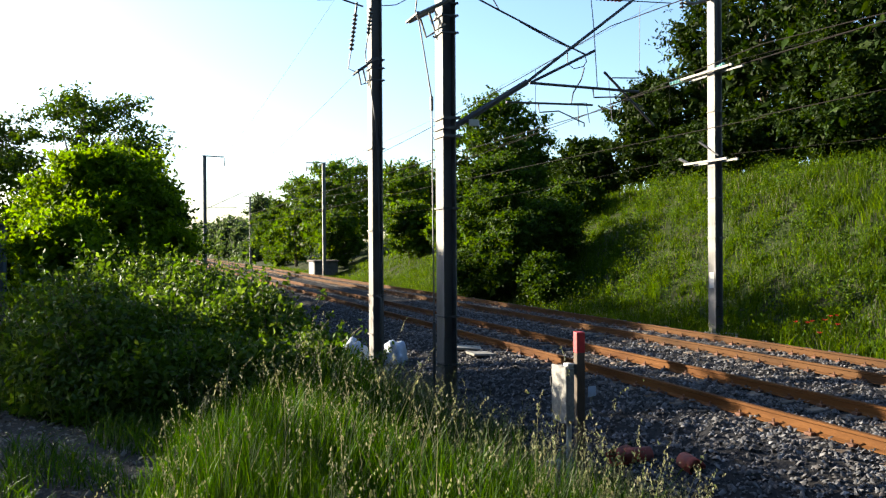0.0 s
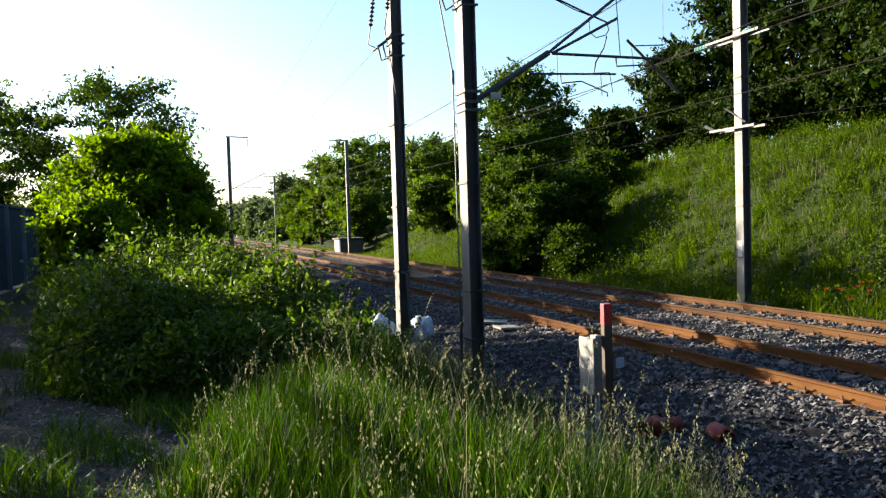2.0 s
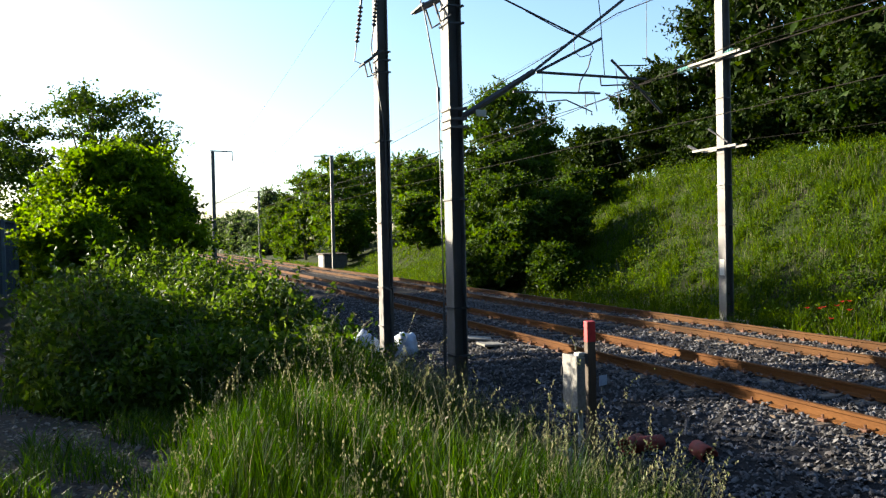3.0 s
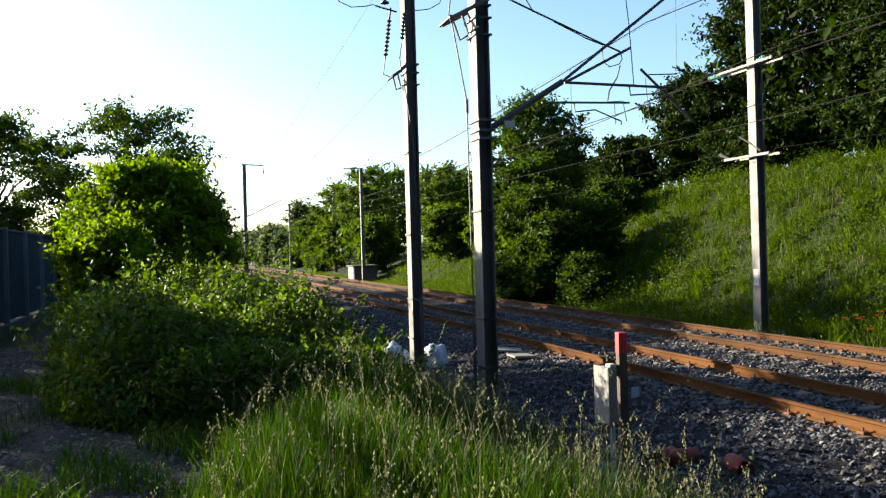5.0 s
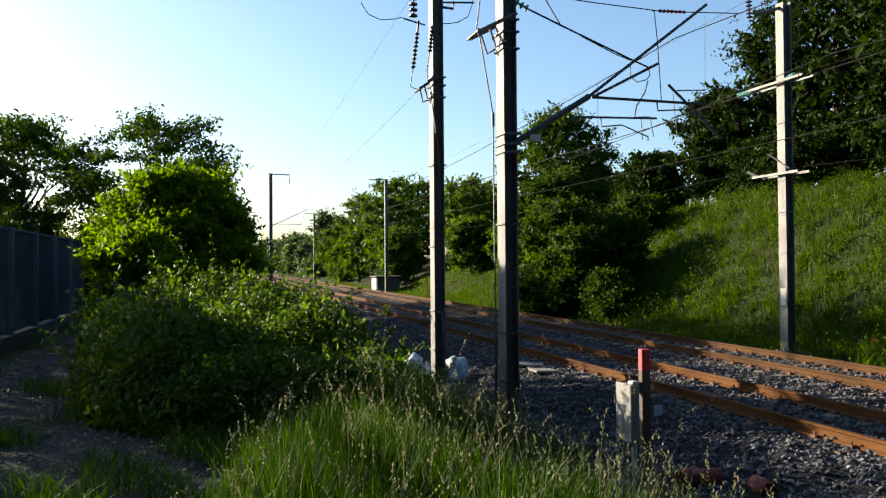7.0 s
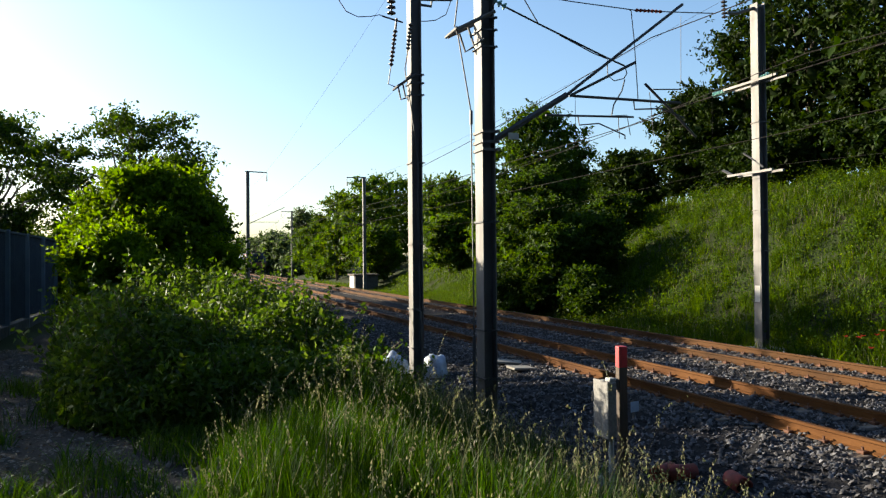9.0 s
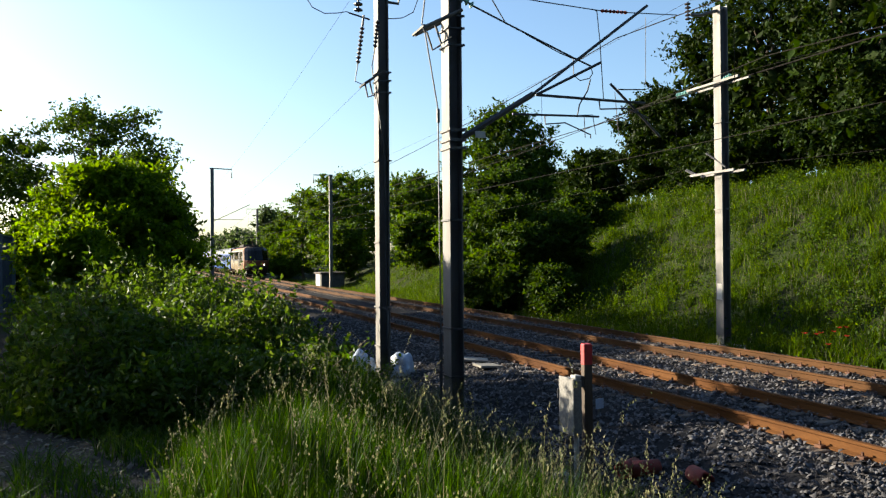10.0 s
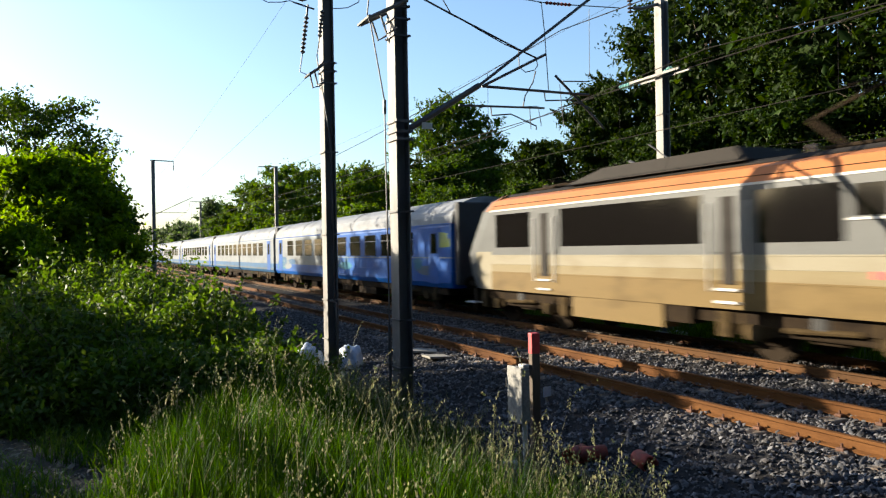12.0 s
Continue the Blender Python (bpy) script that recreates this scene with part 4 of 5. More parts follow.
def lump(name, label, x, y, z, rx, ry, rz, mat, category, seed):
    """A crumpled rounded heap."""
    bm = bmesh.new()
    bmesh.ops.create_icosphere(bm, subdivisions=4, radius=1.0)
    for v in bm.verts:
        d = 1 + 0.22 * noise.noise(v.co * 1.7 + Vector((seed, 0, 0))) + 0.10 * noise.noise(v.co * 5 + Vector((0, seed, 0)))
        v.co = Vector((v.co.x * rx, v.co.y * ry, max(v.co.z, -0.35) * rz)) * d
    me = bpy.data.meshes.new(name)
    bm.to_mesh(me)
    bm.free()
    me.materials.append(mat)
    for p in me.polygons:
        p.use_smooth = True
    ob = part(name, me, mat)
    ob.matrix_basis = pose(x, y, z, 0, 0, 20 * seed)
    return tagged(ob, label, category)


lump("plastic_sack", "crumpled pale plastic sack at the foot of the mast", 4.55, 17.0, -0.30, 0.34, 0.3, 0.40, SACK, "sack", 1)
lump("plastic_sack", "crumpled pale plastic sack behind the mast", 5.42, 16.7, -0.32, 0.30, 0.3, 0.40, SACK, "sack", 2)
lump("stone", "pale boulder in the grass below the equipment box", 4.45, 7.75, -0.42, 0.16, 0.13, 0.16, CONCRETE, "stone", 3)


def duct(x, y, z, turn, length):
    d = thing("clay_duct", "broken red clay duct lying on the ballast edge", "duct", pose(x, y, z, 0, 0, turn), "clay ducts")
    n, r0, r1 = 14, 0.10, 0.08
    vs, fs = [], []
    for i, yy in enumerate((0.0, length * 0.5, length)):
        for r in (r0, r1):
            for k in range(n):
                a = 2 * math.pi * k / n
                vs.append((r * math.cos(a), yy + 0.03 * math.sin(3 * a) * (i == 2), r * math.sin(a)))
    for i in range(2):
        for k in range(n):
            j = (k + 1) % n
            a, b = i * 2 * n, (i + 1) * 2 * n
            fs += [(a + k, a + j, b + j, b + k), (a + n + k, b + n + k, b + n + j, a + n + j)]
    for e in (0, 4 * n):
        fs += [(e + k, e + (k + 1) % n, e + n + (k + 1) % n, e + n + k) for k in range(n)]
    part("pipe", Geo().add(vs, fs), REDPIPE, d, smooth=True)
    return d


duct(5.92, 7.30, -0.31, 165, 0.34)
duct(5.75, 7.72, -0.33, 80, 0.36)
duct(5.55, 7.90, -0.33, 115, 0.32)
for x, y, a in ((6.95, 15.3, 8), (7.1, 16.3, -20), (6.9, 17.2, 30)):
    lid = tagged(part("trough_lid", Geo().box((-0.28, -0.18, 0), (0.28, 0.18, 0.05), 0.012), CONCRETE), "loose concrete cable trough lid on the ballast", "concrete slab", "trough lids")
    lid.matrix_basis = pose(x, y, float(bed(np.array(x), np.array(y))) + 0.01, 3, 4, a)
marker = thing("lineside_peg", "small pale blue marker plate beside the near track", "marker", pose(6.6, 10.35, -0.3, 0, 0, 15))
part("stake", Geo().box((-0.015, -0.015, -0.1), (0.015, 0.015, 0.3), 0.003), GALV, marker)
part("plate", Geo().box((-0.09, -0.022, 0.14), (0.09, -0.016, 0.30), 0.004), SACK, marker)

hut = thing("relay_hut", "small concrete relay hut with a dark roof beside the track, walls darkened for shade", "hut", pose(15.3, 71.0, -0.62))
# walls darkened for their shaded side; the white door panel stands for the sunlit face
part("wall", Geo().box((0, 0, 0), (2.2, 2.8, 1.42), 0.02), KERB, hut)
part("roof", Geo().box((-0.14, -0.14, 1.424), (2.34, 2.94, 1.58), 0.03), OLDWOOD, hut)
part("door", Geo().box((-0.03, 0.5, 0.08), (-0.004, 2.3, 1.36), 0.01), WHITE, hut)


# ---- the train ----
def paint(name, base, second=None, rough=0.45, vary=0.12):
    return material(name, base, rough, second=second or [c * 0.82 for c in base], scale=1.6, fine=25, bump=0.03, vary=vary, specular=0.12, stretch=(1, 0.5, 1.4), wear=0.6)


CREAM = paint("dusty_cream_paint", (0.17, 0.15, 0.105), (0.14, 0.118, 0.076), 0.55)
LOCO_GREY = paint("grey_paint", (0.074, 0.076, 0.074))
DUSTY = paint("dust_stained_cream_paint", (0.145, 0.115, 0.062), (0.112, 0.082, 0.038), 0.6)
TAN = paint("brake_dust_cream", (0.112, 0.074, 0.026), (0.07, 0.043, 0.013), 0.65)
ORANGE = paint("orange_paint", (0.2805, 0.1062, 0.0382), (0.221, 0.085, 0.0323))
# the nose's orange, darkened in the colour for its shaded front
NOSE_SHADE = paint("shade_darkened_orange", (0.11, 0.042, 0.024), (0.06, 0.026, 0.018), 0.6)
ROOFGREY = paint("sooty_roof", (0.02, 0.017, 0.0145), (0.013, 0.011, 0.0095), 0.8)
COACH_WHITE = paint("white_coach_paint", (0.15, 0.165, 0.18), (0.10, 0.11, 0.122))
COACH_SILVER = paint("silver_roof_paint", (0.17, 0.178, 0.19), (0.105, 0.11, 0.118), 0.6, 0.25)
COACH_BLUE = paint("blue_coach_paint", (0.002, 0.06, 0.25), (0.002, 0.042, 0.17))
COACH_PALE = paint("pale_blue_coach_paint", (0.02, 0.075, 0.16), (0.016, 0.055, 0.12))
COACH_MIST = paint("pale_grey_blue_paint", (0.06, 0.085, 0.115), (0.04, 0.055, 0.075))
COACH_LIME = paint("lime_door_paint", (0.187, 0.2295, 0.0595), (0.1445, 0.1785, 0.051))
COACH_TEAL = paint("teal_coach_paint", (0.015, 0.11, 0.17), (0.012, 0.08, 0.13))
GRIME = material("brake_dust_grime", (0.022, 0.015, 0.009), 0.95, specular=0.05, second=(0.011, 0.008, 0.006), scale=5, fine=30, bump=0.3, vary=0.3)
WHEEL = material("wheel_steel", (0.022, 0.016, 0.011), 0.95, specular=0.05, scale=8, fine=40, bump=0.1, vary=0.2)
TINTED = material("tinted_glass", (0.004, 0.0034, 0.0032), 0.1, specular=0.25, scale=2, fine=20, bump=0, vary=0.1)
LAMP = material("lit_headlamp", (0.9, 0.85, 0.7), 0.3, bump=0, emission=2.0)
DUST = material("dust_caked_steel", (0.05, 0.034, 0.016), 0.95, specular=0.05, second=(0.022, 0.015, 0.008), scale=6, fine=30, bump=0.3, vary=0.3)
RUBBER = material("black_rubber", (0.02, 0.02, 0.02), 0.8, scale=8, fine=40, bump=0.2, vary=0.2)


def loft(sections):
    """A skin through closed outlines of the same number of points."""
    g = Geo()
    n = len(sections[0])
    vs = [p for s in sections for p in s]
    fs = [(i * n + k, i * n + (k + 1) % n, (i + 1) * n + (k + 1) % n, (i + 1) * n + k) for i in range(len(sections) - 1) for k in range(n)]
    fs += [tuple(range(n - 1, -1, -1)), tuple(range((len(sections) - 1) * n, len(sections) * n))]
    return g.add(vs, fs)


def slab(y0, y1, z0, z1, x0, x1):
    """A shallow panel on the near and on the far flank: x0 and x1 are half widths."""
    return [Geo().box((-x1, y0, z0), (-x0, y1, z1), 0.004), Geo().box((x0, y0, z0), (x1, y1, z1), 0.004)]


def wheel_geo(s, y, r):
    a, b = s * 0.68, s * 0.81
    return Geo().tube([(a, y, r), (b, y, r), (b, y, r), (b + s * 0.04, y, r)], [r, r, r * 0.55, r * 0.5], 22)


def bogie(parent, centre, base, r, outer):
    b = part("bogie", Geo().box((-outer, centre - base / 2 - 0.75, 0.52), (-outer + 0.16, centre + base / 2 + 0.75, 0.78), 0.04)
             .box((outer - 0.16, centre - base / 2 - 0.75, 0.52), (outer, centre + base / 2 + 0.75, 0.78), 0.04)
             .box((-outer + 0.1, centre - 0.35, 0.45), (outer - 0.1, centre + 0.35, 0.85), 0.04), GRIME, parent)
    for y in (centre - base / 2, centre + base / 2):
        part("axle", Geo().tube([(-0.7, y, r), (0.7, y, r)], 0.09, 8), WHEEL, b)
        for s in (-1, 1):
            part("wheel", wheel_geo(s, y, r), WHEEL, b)
            part("axle_box", Geo().box((s * (outer + 0.05) - 0.11, y - 0.2, 0.42), (s * (outer + 0.05) + 0.11, y + 0.2, 0.72), 0.04), DUST, b)
            part("brake_hanger", Geo().tube([(s * 0.95, y - 0.62, 0.3), (s * 0.95, y - 0.5, 0.62)], 0.05, 6), GRIME, b)
            for q in (-0.32, 0.32):
                part("spring", Geo().tube([(s * outer, y + q, 0.5), (s * outer, y + q, 0.95)], 0.09, 10), DUST, b)
    for s in (-1, 1):
        part("damper", Geo().tube([(s * (outer + 0.09), centre - 0.75, 0.72), (s * (outer + 0.09), centre + 0.75, 0.66)], 0.055, 8), DUST, b)
        part("air_spring", Geo().tube([(s * (outer - 0.12), centre, 0.72), (s * (outer - 0.12), centre, 0.96)], 0.26, 14), RUBBER, b)
        for q in (-1, 1):
            part("sand_box", Geo().box((s * (outer + 0.02) - 0.12, centre + q * (base / 2 + 0.72) - 0.17, 0.42), (s * (outer + 0.02) + 0.12, centre + q * (base / 2 + 0.72) + 0.17, 0.92), 0.03), DUST, b)
            part("sand_pipe", Geo().tube([(s * outer, centre + q * (base / 2 + 0.72), 0.44), (s * 0.8, centre + q * (base / 2 + 0.5), 0.1)], 0.025, 6), GRIME, b)
    return b


HALF = 1.48


def loco_section(y, w, top, bottom=0.98):
    k = (top - bottom) / 2.8
    return [(-w, y, bottom), (-w, y, bottom + 2.32 * k), (-w + 0.20, y, bottom + 2.62 * k), (-w + 0.55, y, bottom + 2.78 * k), (0, y, top),
            (w - 0.55, y, bottom + 2.78 * k), (w - 0.20, y, bottom + 2.62 * k), (w, y, bottom + 2.32 * k), (w, y, bottom)]


def cab(parent, end):
    """A cab nose at one end; end = 1 turns it round."""
    L = 17.7

    def at(x, y, z):
        return (x, y, z) if not end else (-x, L - y, z)
    # outline of the front seen from the side: y for each height, at the middle and at the corner
    levels = [(0.98, 0.75, 1.55, 1.40), (1.45, 0.42, 1.30, 1.46), (2.02, 0.30, 1.18, 1.48), (2.10, 0.34, 1.22, 1.48), (3.30, 1.15, 2.02, 1.42), (3.60, 1.55, 2.28, 1.24), (3.78, 1.95, 2.45, 0.90)]

    def strip(i0, i1, shrink=0.0, out=0.0):
        g = Geo()
        vs, n = [], 9
        for z, ym, yc, w in levels[i0:i1 + 1]:
            for k in range(n):
                u = -1 + 2 * k / (n - 1)
                u *= 1 - shrink
                vs.append(at(u * w, ym + (yc - ym) * abs(u) ** 2.6 - out, z))
        rows = i1 - i0 + 1
        fs = [(r * n + k, r * n + k + 1, (r + 1) * n + k + 1, (r + 1) * n + k) for r in range(rows - 1) for k in range(n - 1)]
        return g.add(vs, fs)
    part("nose", strip(0, 2), NOSE_SHADE, parent, "orange painted nose, darkened for its shaded front")
    part("nose", strip(2, 4), NOSE_SHADE, parent, "orange painted nose, darkened for its shaded front")
    part("cab_brow", strip(4, 6), ROOFGREY, parent, "dark brow over the windscreen")
    part("windscreen", strip(3, 5, 0.06, 0.02), TINTED, parent, "dark raked windscreen")
    part("bumper_band", strip(0, 1, 0.10, 0.03), RUBBER, parent, "dark lower front")
    # flank wedge between the nose and the straight body
    for s in (-1, 1):
        vs = [at(s * w, yc, z) for z, ym, yc, w in levels] + [at(s * (HALF if z < 3.35 else (1.28 if z < 3.7 else 0.93)), 2.6, z) for z, ym, yc, w in levels]
        m = len(levels)
        vs = [Vector(v) for v in vs]
        edge = [vs[i].lerp(vs[m + i], 0.32) for i in range(m)]
        part("cab_pillar", Geo().add([v for v in vs[:m]] + edge, [(i, i + 1, m + i + 1, m + i) for i in range(m - 1)]), ORANGE if not end else LOCO_GREY, parent, "orange pillar beside the windscreen" if not end else "grey pillar beside the rear windscreen")
        vs = edge + vs[m:]
        part("cab_side", Geo().add(vs, [(i, i + 1, m + i + 1, m + i) for i in range(3)]), CREAM, parent)
        part("cab_side", Geo().add(vs, [(i, i + 1, m + i + 1, m + i) for i in range(3, 4)]), LOCO_GREY, parent)
        part("cab_side", Geo().add(vs, [(i, i + 1, m + i + 1, m + i) for i in range(4, m - 1)]), ORANGE, parent)
        part("headlamp", Geo().tube([at(s * 0.82, 0.62, 1.56), at(s * 0.82, 0.36, 1.56)], 0.06, 14), LAMP, parent, "lit round headlamp") if not end else part("tail_lamp", Geo().tube([at(s * 0.82, 0.62, 1.56), at(s * 0.82, 0.36, 1.56)], 0.10, 14), REDPAINT, parent)
        part("buffer", Geo().tube([at(s * 0.875, 0.75, 1.06), at(s * 0.875, 0.12, 1.06)], 0.10, 10).tube([at(s * 0.875, 0.12, 1.06), at(s * 0.875, 0.06, 1.06)], 0.24, 16), GRIME, parent)
        part("step", Geo().box(*[tuple(min(a, b) if i == 0 else max(a, b) for a, b in zip(at(s * 1.12, 0.75, 0.5), at(s * 1.42, 1.35, 0.54))) for i in (0, 1)]), WHITE, parent)
    vs = [at(s * w, yc, z) for s in (-1, 1) for z, ym, yc, w in levels[-1:]] + [at(s * 0.93, 2.6, 3.78) for s in (-1, 1)]
    part("roof_edge", Geo().add(vs + [at(0, 1.95, 3.78)], [(0, 4, 1, 3, 2)]), ROOFGREY, parent)
    part("snow_plough", Geo().box(*[tuple(min(a, b) if i == 0 else max(a, b) for a, b in zip(at(-1.2, 0.9, 0.25), at(1.2, 1.1, 0.95))) for i in (0, 1)]), GRIME, parent)


def locomotive():
    t = thing("locomotive", "dusty cream and grey electric locomotive with orange roof edge and nose", "locomotive", pose(FAR_TRACK, 0, 0))
    a, b = 2.6, 15.1
    part("lower_body", Geo().prism([(-HALF, 1.735), (-HALF, 1.99), (HALF, 1.99), (HALF, 1.735)], a, b), CREAM, t, "dusty cream lower flank")
    part("lower_body", Geo().prism([(-HALF, 1.505), (-HALF, 1.732), (HALF, 1.732), (HALF, 1.505)], a, b), DUSTY, t, "cream flank dulled by brake dust")
    part("sill_panel", Geo().prism([(-HALF, 0.98), (-HALF, 1.50), (HALF, 1.50), (HALF, 0.98)], a, b), TAN, t, "flank stained tan with brake dust")
    part("upper_body", Geo().prism([(-HALF, 1.995), (-HALF, 3.28), (HALF, 3.28), (HALF, 1.995)], a, b), LOCO_GREY, t, "grey upper flank")
    part("roof_edge", Geo().prism([(-HALF, 3.285), (-1.28, 3.60), (-0.93, 3.70), (0.93, 3.70), (1.28, 3.60), (HALF, 3.285)], a, b), ORANGE, t, "orange roof edge")
    part("roof", Geo().prism([(-0.95, 3.705), (-0.8, 3.80), (0.8, 3.80), (0.95, 3.705)], a, b), ROOFGREY, t)
    part("roof_housing", loft([[(-0.98, y, 3.80), (-0.9, y, z), (0.9, y, z), (0.98, y, 3.80)] for y, z in ((5.9, 3.84), (6.2, 4.12), (10.4, 4.12), (11.9, 3.84))]), ROOFGREY, t)
    for g in slab(a, b, 3.270, 3.315, HALF - 0.02, HALF + 0.012):
        part("trim_line", g, WHITE, t, "thin white line")
    for g in slab(a, b, 1.975, 2.005, HALF - 0.02, HALF + 0.008):
        part("trim_line", g, CREAM, t)
    for g in slab(a, b, 1.485, 1.52, HALF - 0.02, HALF + 0.006):
        part("seam", g, TAN, t)
    for g in slab(a, b, 3.43, 3.445, HALF - 0.12, HALF - 0.085):
        part("gutter", g, GRIME, t, "thin dark gutter along the roof edge")
    for y0, y1 in ((3.4, 5.15), (6.52, 11.42), (12.92, 14.8)):
        for g in slab(y0, y1, 2.22, 3.17, HALF - 0.03, HALF + 0.012):
            part("side_grille", g, TINTED, t, "long dark side glazing")
    for y0 in (5.2, 11.55):
        for g in slab(y0, y0 + 1.25, 2.05, 3.20, HALF - 0.03, HALF + 0.022):
            part("equipment_door", g, LOCO_GREY, t)
        for g in slab(y0 + 0.45, y0 + 0.80, 1.45, 3.10, HALF - 0.03, HALF + 0.034):
            part("door_louvre", g, ROOFGREY, t, "dark louvred strip")
        for q in (0.12, 1.1):
            for s in (-1, 1):
                part("handrail", Geo().tube([(s * (HALF + 0.06), y0 + q, 1.3), (s * (HALF + 0.06), y0 + q, 3.0)], 0.02, 6), WHITE, t)
        for z in (1.32, 1.08):
            for g in slab(y0 + 0.35, y0 + 0.95, z, z + 0.05, HALF, HALF + 0.06):
                part("step", g, WHITE, t)
    for y0 in (2.62,):
        for g in slab(y0 + 0.0, y0 + 0.62, 2.62, 3.12, HALF - 0.02, HALF + 0.014):
            part("cab_window", g, TINTED, t)
        for g in slab(y0, y0 + 0.7, 2.55, 2.59, HALF - 0.02, HALF + 0.03):
            part("window_sill", g, WHITE, t)
    # plain red marks instead of lettering
    for s in (-1, 1):
        for k in range(2):
            part("painted_mark", Geo().box((s * (HALF + 0.004) - 0.003, 2.65 + 0.16 * k, 1.62), (s * (HALF + 0.004) + 0.003, 2.76 + 0.16 * k, 1.74)), REDPAINT, t)
    for g in slab(7.7, 11.0, 0.48, 0.975, HALF - 0.5, HALF - 0.03):
        part("equipment_case", g, TAN, t, "dusty cream case between the bogies")
    for g in slab(6.9, 7.65, 0.62, 0.975, HALF - 0.5, HALF - 0.05):
        part("equipment_case", g, GRIME, t)
    part("underframe", Geo().box((-1.3, 1.6, 0.7), (1.3, 16.1, 0.978)), GRIME, t)
    bogie(t, 4.0, 2.8, 0.575, 1.22)
    bogie(t, 13.7, 2.8, 0.575, 1.22)
    cab(t, 0)
    cab(t, 1)
    for y, up in ((3.9, 1), (13.6, 0)):
        p = part("pantograph", Geo().tube([(-0.6, y - 0.6, 3.86), (0.6, y - 0.6, 3.86), (0.6, y + 0.6, 3.86), (-0.6, y + 0.6, 3.86), (-0.6, y - 0.6, 3.86)], 0.04), GRIME, t)
        if up:
            part("arm", Geo().tube([(0, y + 0.5, 3.9), (0, y + 1.3, 4.5)], 0.05).tube([(0, y + 1.3, 4.5), (0, y - 0.2, 4.93)], 0.035), GRIME, p)
            part("collector", Geo().tube([(-0.85, y - 0.2, 4.82), (-0.55, y - 0.2, 4.93), (0.55, y - 0.2, 4.93), (0.85, y - 0.2, 4.82)], 0.03), GRIME, p)
        else:
            part("arm", Geo().tube([(0, y + 0.8, 3.95), (0, y - 0.7, 4.02)], 0.05).tube([(-0.7, y - 0.6, 4.02), (0.7, y - 0.6, 4.02)], 0.03), GRIME, p)
    for y in (5.4, 6.2, 14.8):
        part("insulator", Geo().tube([(0.3, y, 3.8), (0.3, y, 4.1)], 0.08, 8), PORCELAIN, t)
    return t


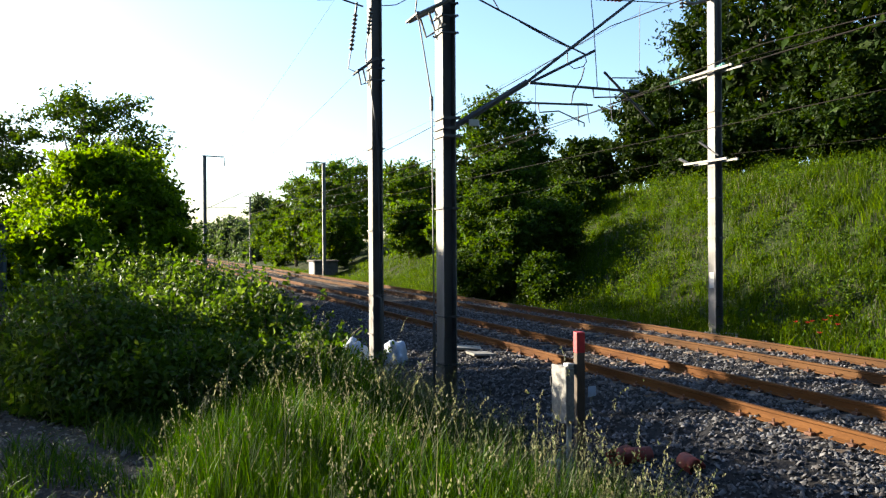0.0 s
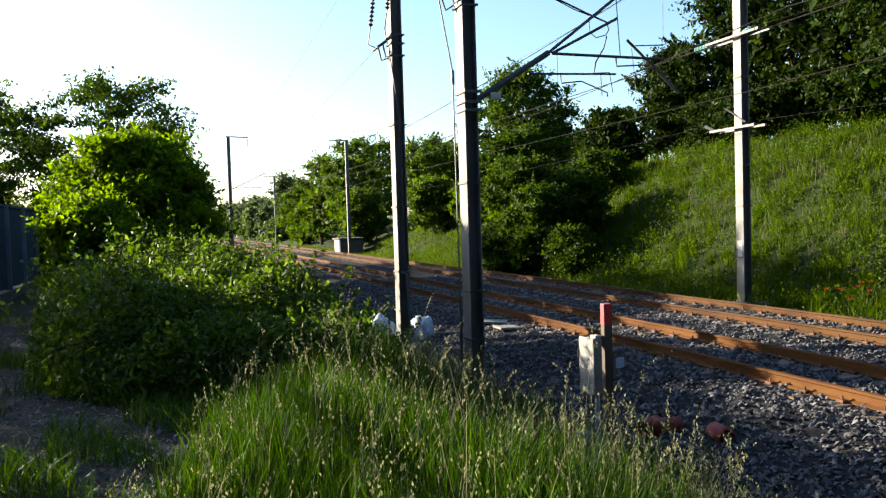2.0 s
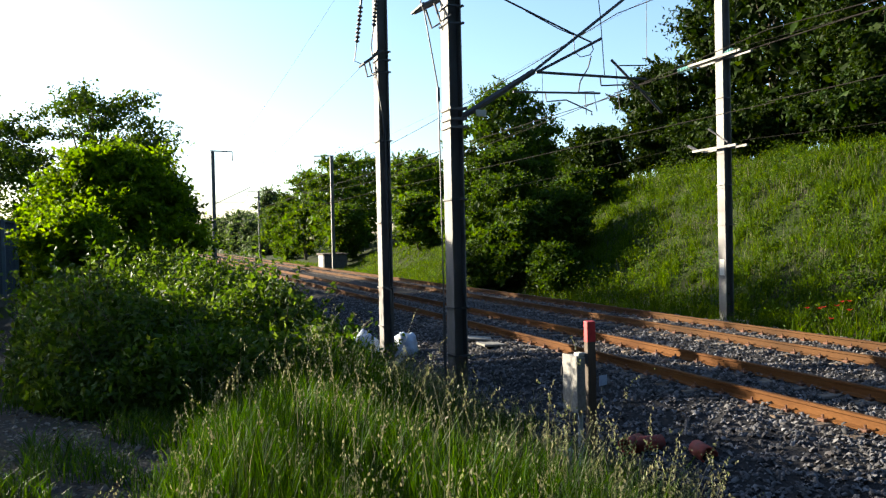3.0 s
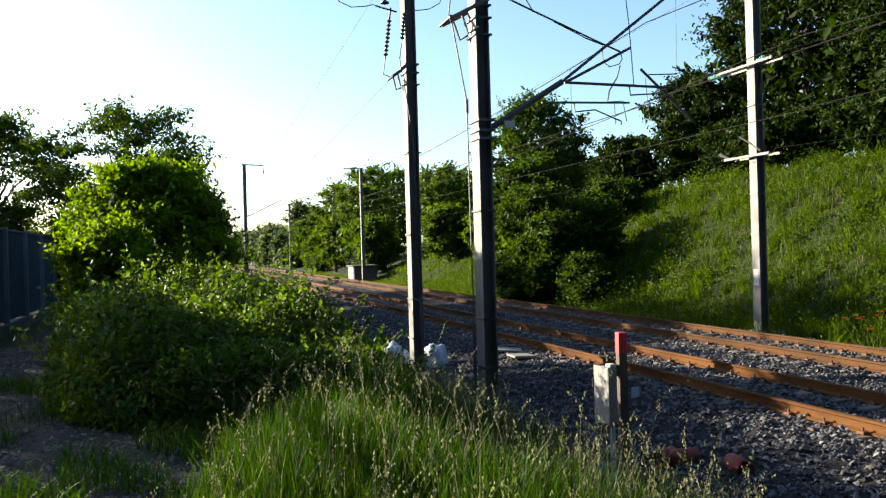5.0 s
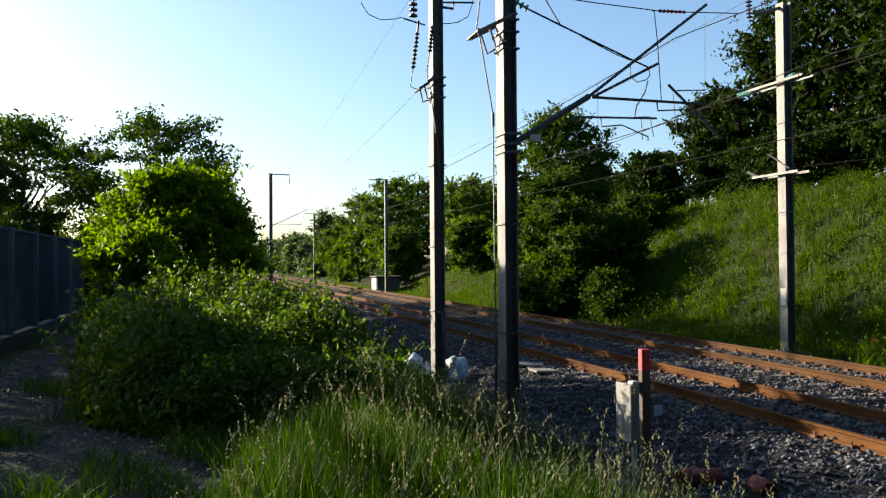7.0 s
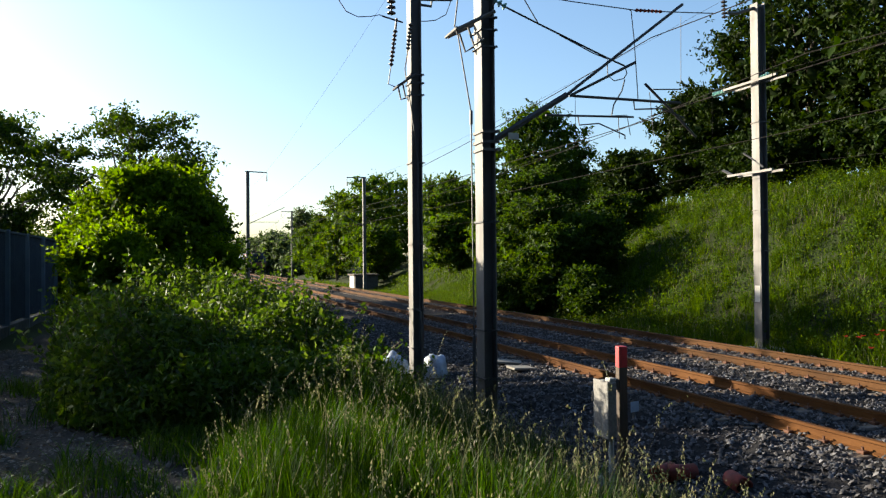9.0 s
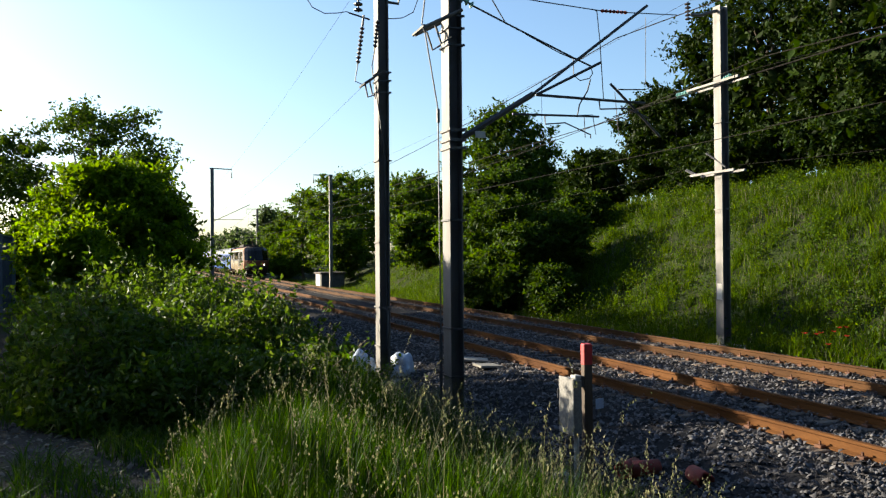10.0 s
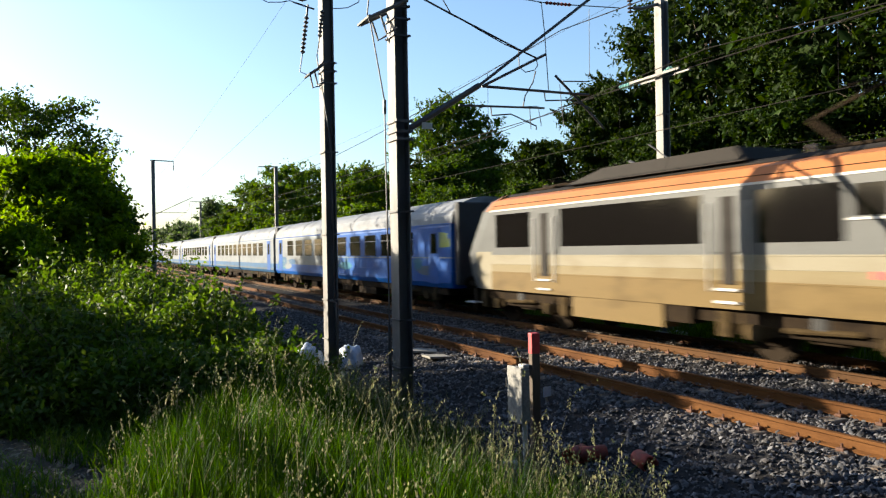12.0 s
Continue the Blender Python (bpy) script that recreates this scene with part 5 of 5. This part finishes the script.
def coach(label, upper, lower, band, door, front=None):
    t = thing("passenger_coach", label, "railway coach", pose(FAR_TRACK, 0, 0), "coaches of the train")
    L, w = 26.4, 1.41
    a, b = 0.32, L - 0.32
    part("lower_body", Geo().prism([(-w + 0.08, 0.88), (-w, 1.05), (-w, 1.46), (w, 1.46), (w, 1.05), (w - 0.08, 0.88)], a, b), lower, t)
    split = 15.4 if front else a
    belt = [(-w, 1.464), (-w, 1.90), (w, 1.90), (w, 1.464)]
    if front:
        part("waist_band", Geo().prism(belt, a, split), COACH_BLUE, t, "blue waist band")
    part("waist_band", Geo().prism(belt, split, b), band, t)
    shell = [(-w, 1.904), (-w, 2.95), (-w + 0.03, 3.05), (w - 0.03, 3.05), (w, 2.95), (w, 1.904)]
    if front:
        part("upper_body", Geo().prism(shell, a, split), front, t, "blue painted window band")
    part("upper_body", Geo().prism(shell, split, b), upper, t)
    for g in slab(a, b, 1.05, 1.18, w - 0.03, w + 0.006):
        part("skirt_band", g, lower if front else COACH_MIST, t)
    arc = [(-(w - 0.02) * math.cos(u), 3.054 + 0.92 * math.sin(u) ** 0.85) for u in np.linspace(0, math.pi, 15)]
    part("roof", Geo().prism(arc, a, b), COACH_SILVER, t, smooth=False)
    for i in range(6):
        g = Geo().prism([(-(w - 0.01) * math.cos(u), 3.058 + 0.93 * math.sin(u) ** 0.85) for u in np.linspace(0.05, math.pi - 0.05, 15)], 2.0 + 4.4 * i, 2.04 + 4.4 * i)
        part("roof_rib", g, COACH_SILVER, t)
    for g in slab(a, b, 3.03, 3.075, w - 0.06, w + 0.008):
        part("gutter", g, lower, t)
    for g in slab(a, b, 1.885, 1.925, w - 0.03, w + 0.008):
        part("trim_line", g, COACH_WHITE, t)
    for i in range(10):
        y = 3.55 + 2.0 * i
        for g in slab(y, y + 1.4, 1.97, 2.84, w - 0.03, w + 0.008):
            part("window", g, TINTED, t)
        for g in slab(y, y + 1.4, 2.56, 2.585, w, w + 0.014):
            part("window_bar", g, COACH_WHITE, t)
    for y in (1.25, L - 2.15):
        for g in slab(y, y + 0.9, 1.0, 2.95, w - 0.03, w + 0.014):
            part("door", g, door, t)
        for g in slab(y + 0.2, y + 0.7, 2.05, 2.75, w, w + 0.02):
            part("door_window", g, TINTED, t)
    for y0, y1 in ((0.0, 0.318), (L - 0.318, L)):
        part("gangway", Geo().box((-1.28, y0, 1.0), (1.28, y1, 3.75), 0.05), RUBBER, t)
    part("underframe", Geo().box((-1.25, 0.9, 0.62), (1.25, L - 0.9, 0.876), 0.03), GRIME, t)
    for y, d in ((8.0, 2.2), (11.2, 1.4), (13.6, 2.6), (17.0, 1.2)):
        part("equipment_case", Geo().box((-1.28, y, 0.32), (1.28, y + d, 0.618), 0.04), GRIME, t)
    bogie(t, 4.0, 2.56, 0.45, 1.15)
    bogie(t, L - 4.0, 2.56, 0.45, 1.15)
    return t


def patches(t, y0, y1, count, colours, z0=0.98, z1=2.95):
    """Big soft-cornered colour fields painted on the near flank of a coach."""
    for i in range(count):
        y, z = rng.uniform(y0, y1), rng.uniform(z0, z1 - 0.5)
        w, h = rng.uniform(0.3, 1.1), rng.uniform(0.25, 0.8)
        for s in (-1, 1):
            x = s * (1.41 + 0.004)
            n = 12
            ring_points = [(x, min(max(y + w * math.cos(6.283 * k / n) * (1 + 0.25 * math.sin(3 * k + i)), 0.4), 26.0), min(max(z + 0.3 + h * 0.5 * math.sin(6.283 * k / n), z0), z1)) for k in range(n)]
            part("colour_field", Geo().add(ring_points, [tuple(range(n))]), colours[i % len(colours)], t)


train = [(locomotive(), 0.0)]
blue = coach("blue and white passenger coach with pale waist band, silver roof", COACH_WHITE, COACH_BLUE, COACH_WHITE, COACH_BLUE, COACH_BLUE)
pale = coach("white passenger coach with teal and blue lower flank and silver roof", COACH_WHITE, COACH_PALE, COACH_WHITE, COACH_BLUE)
patches(blue, 0.5, 1.6, 4, (COACH_LIME, COACH_MIST, COACH_LIME), 1.95, 2.95)
patches(blue, 2.2, 14.8, 9, (COACH_PALE, COACH_TEAL, COACH_PALE, COACH_MIST), 1.0, 2.95)
patches(blue, 21.5, 25.5, 6, (COACH_TEAL, COACH_PALE, COACH_WHITE), 1.0, 1.9)
train += [(blue, 17.7), (pale, 17.7 + 26.4)]
for i in range(2, 6):
    train.append((copy_thing(pale, pose(FAR_TRACK, 0, 0)), 17.7 + 26.4 * i))

SPEED, FRONT_AT_12 = 44.2, 4.95


def motions():
    for t, offset in train:
        walk(t, [(s / 5, pose(FAR_TRACK, FRONT_AT_12 + SPEED * (12.0 - s / 5) + offset, 0)) for s in range(-1, 62)])


motions()
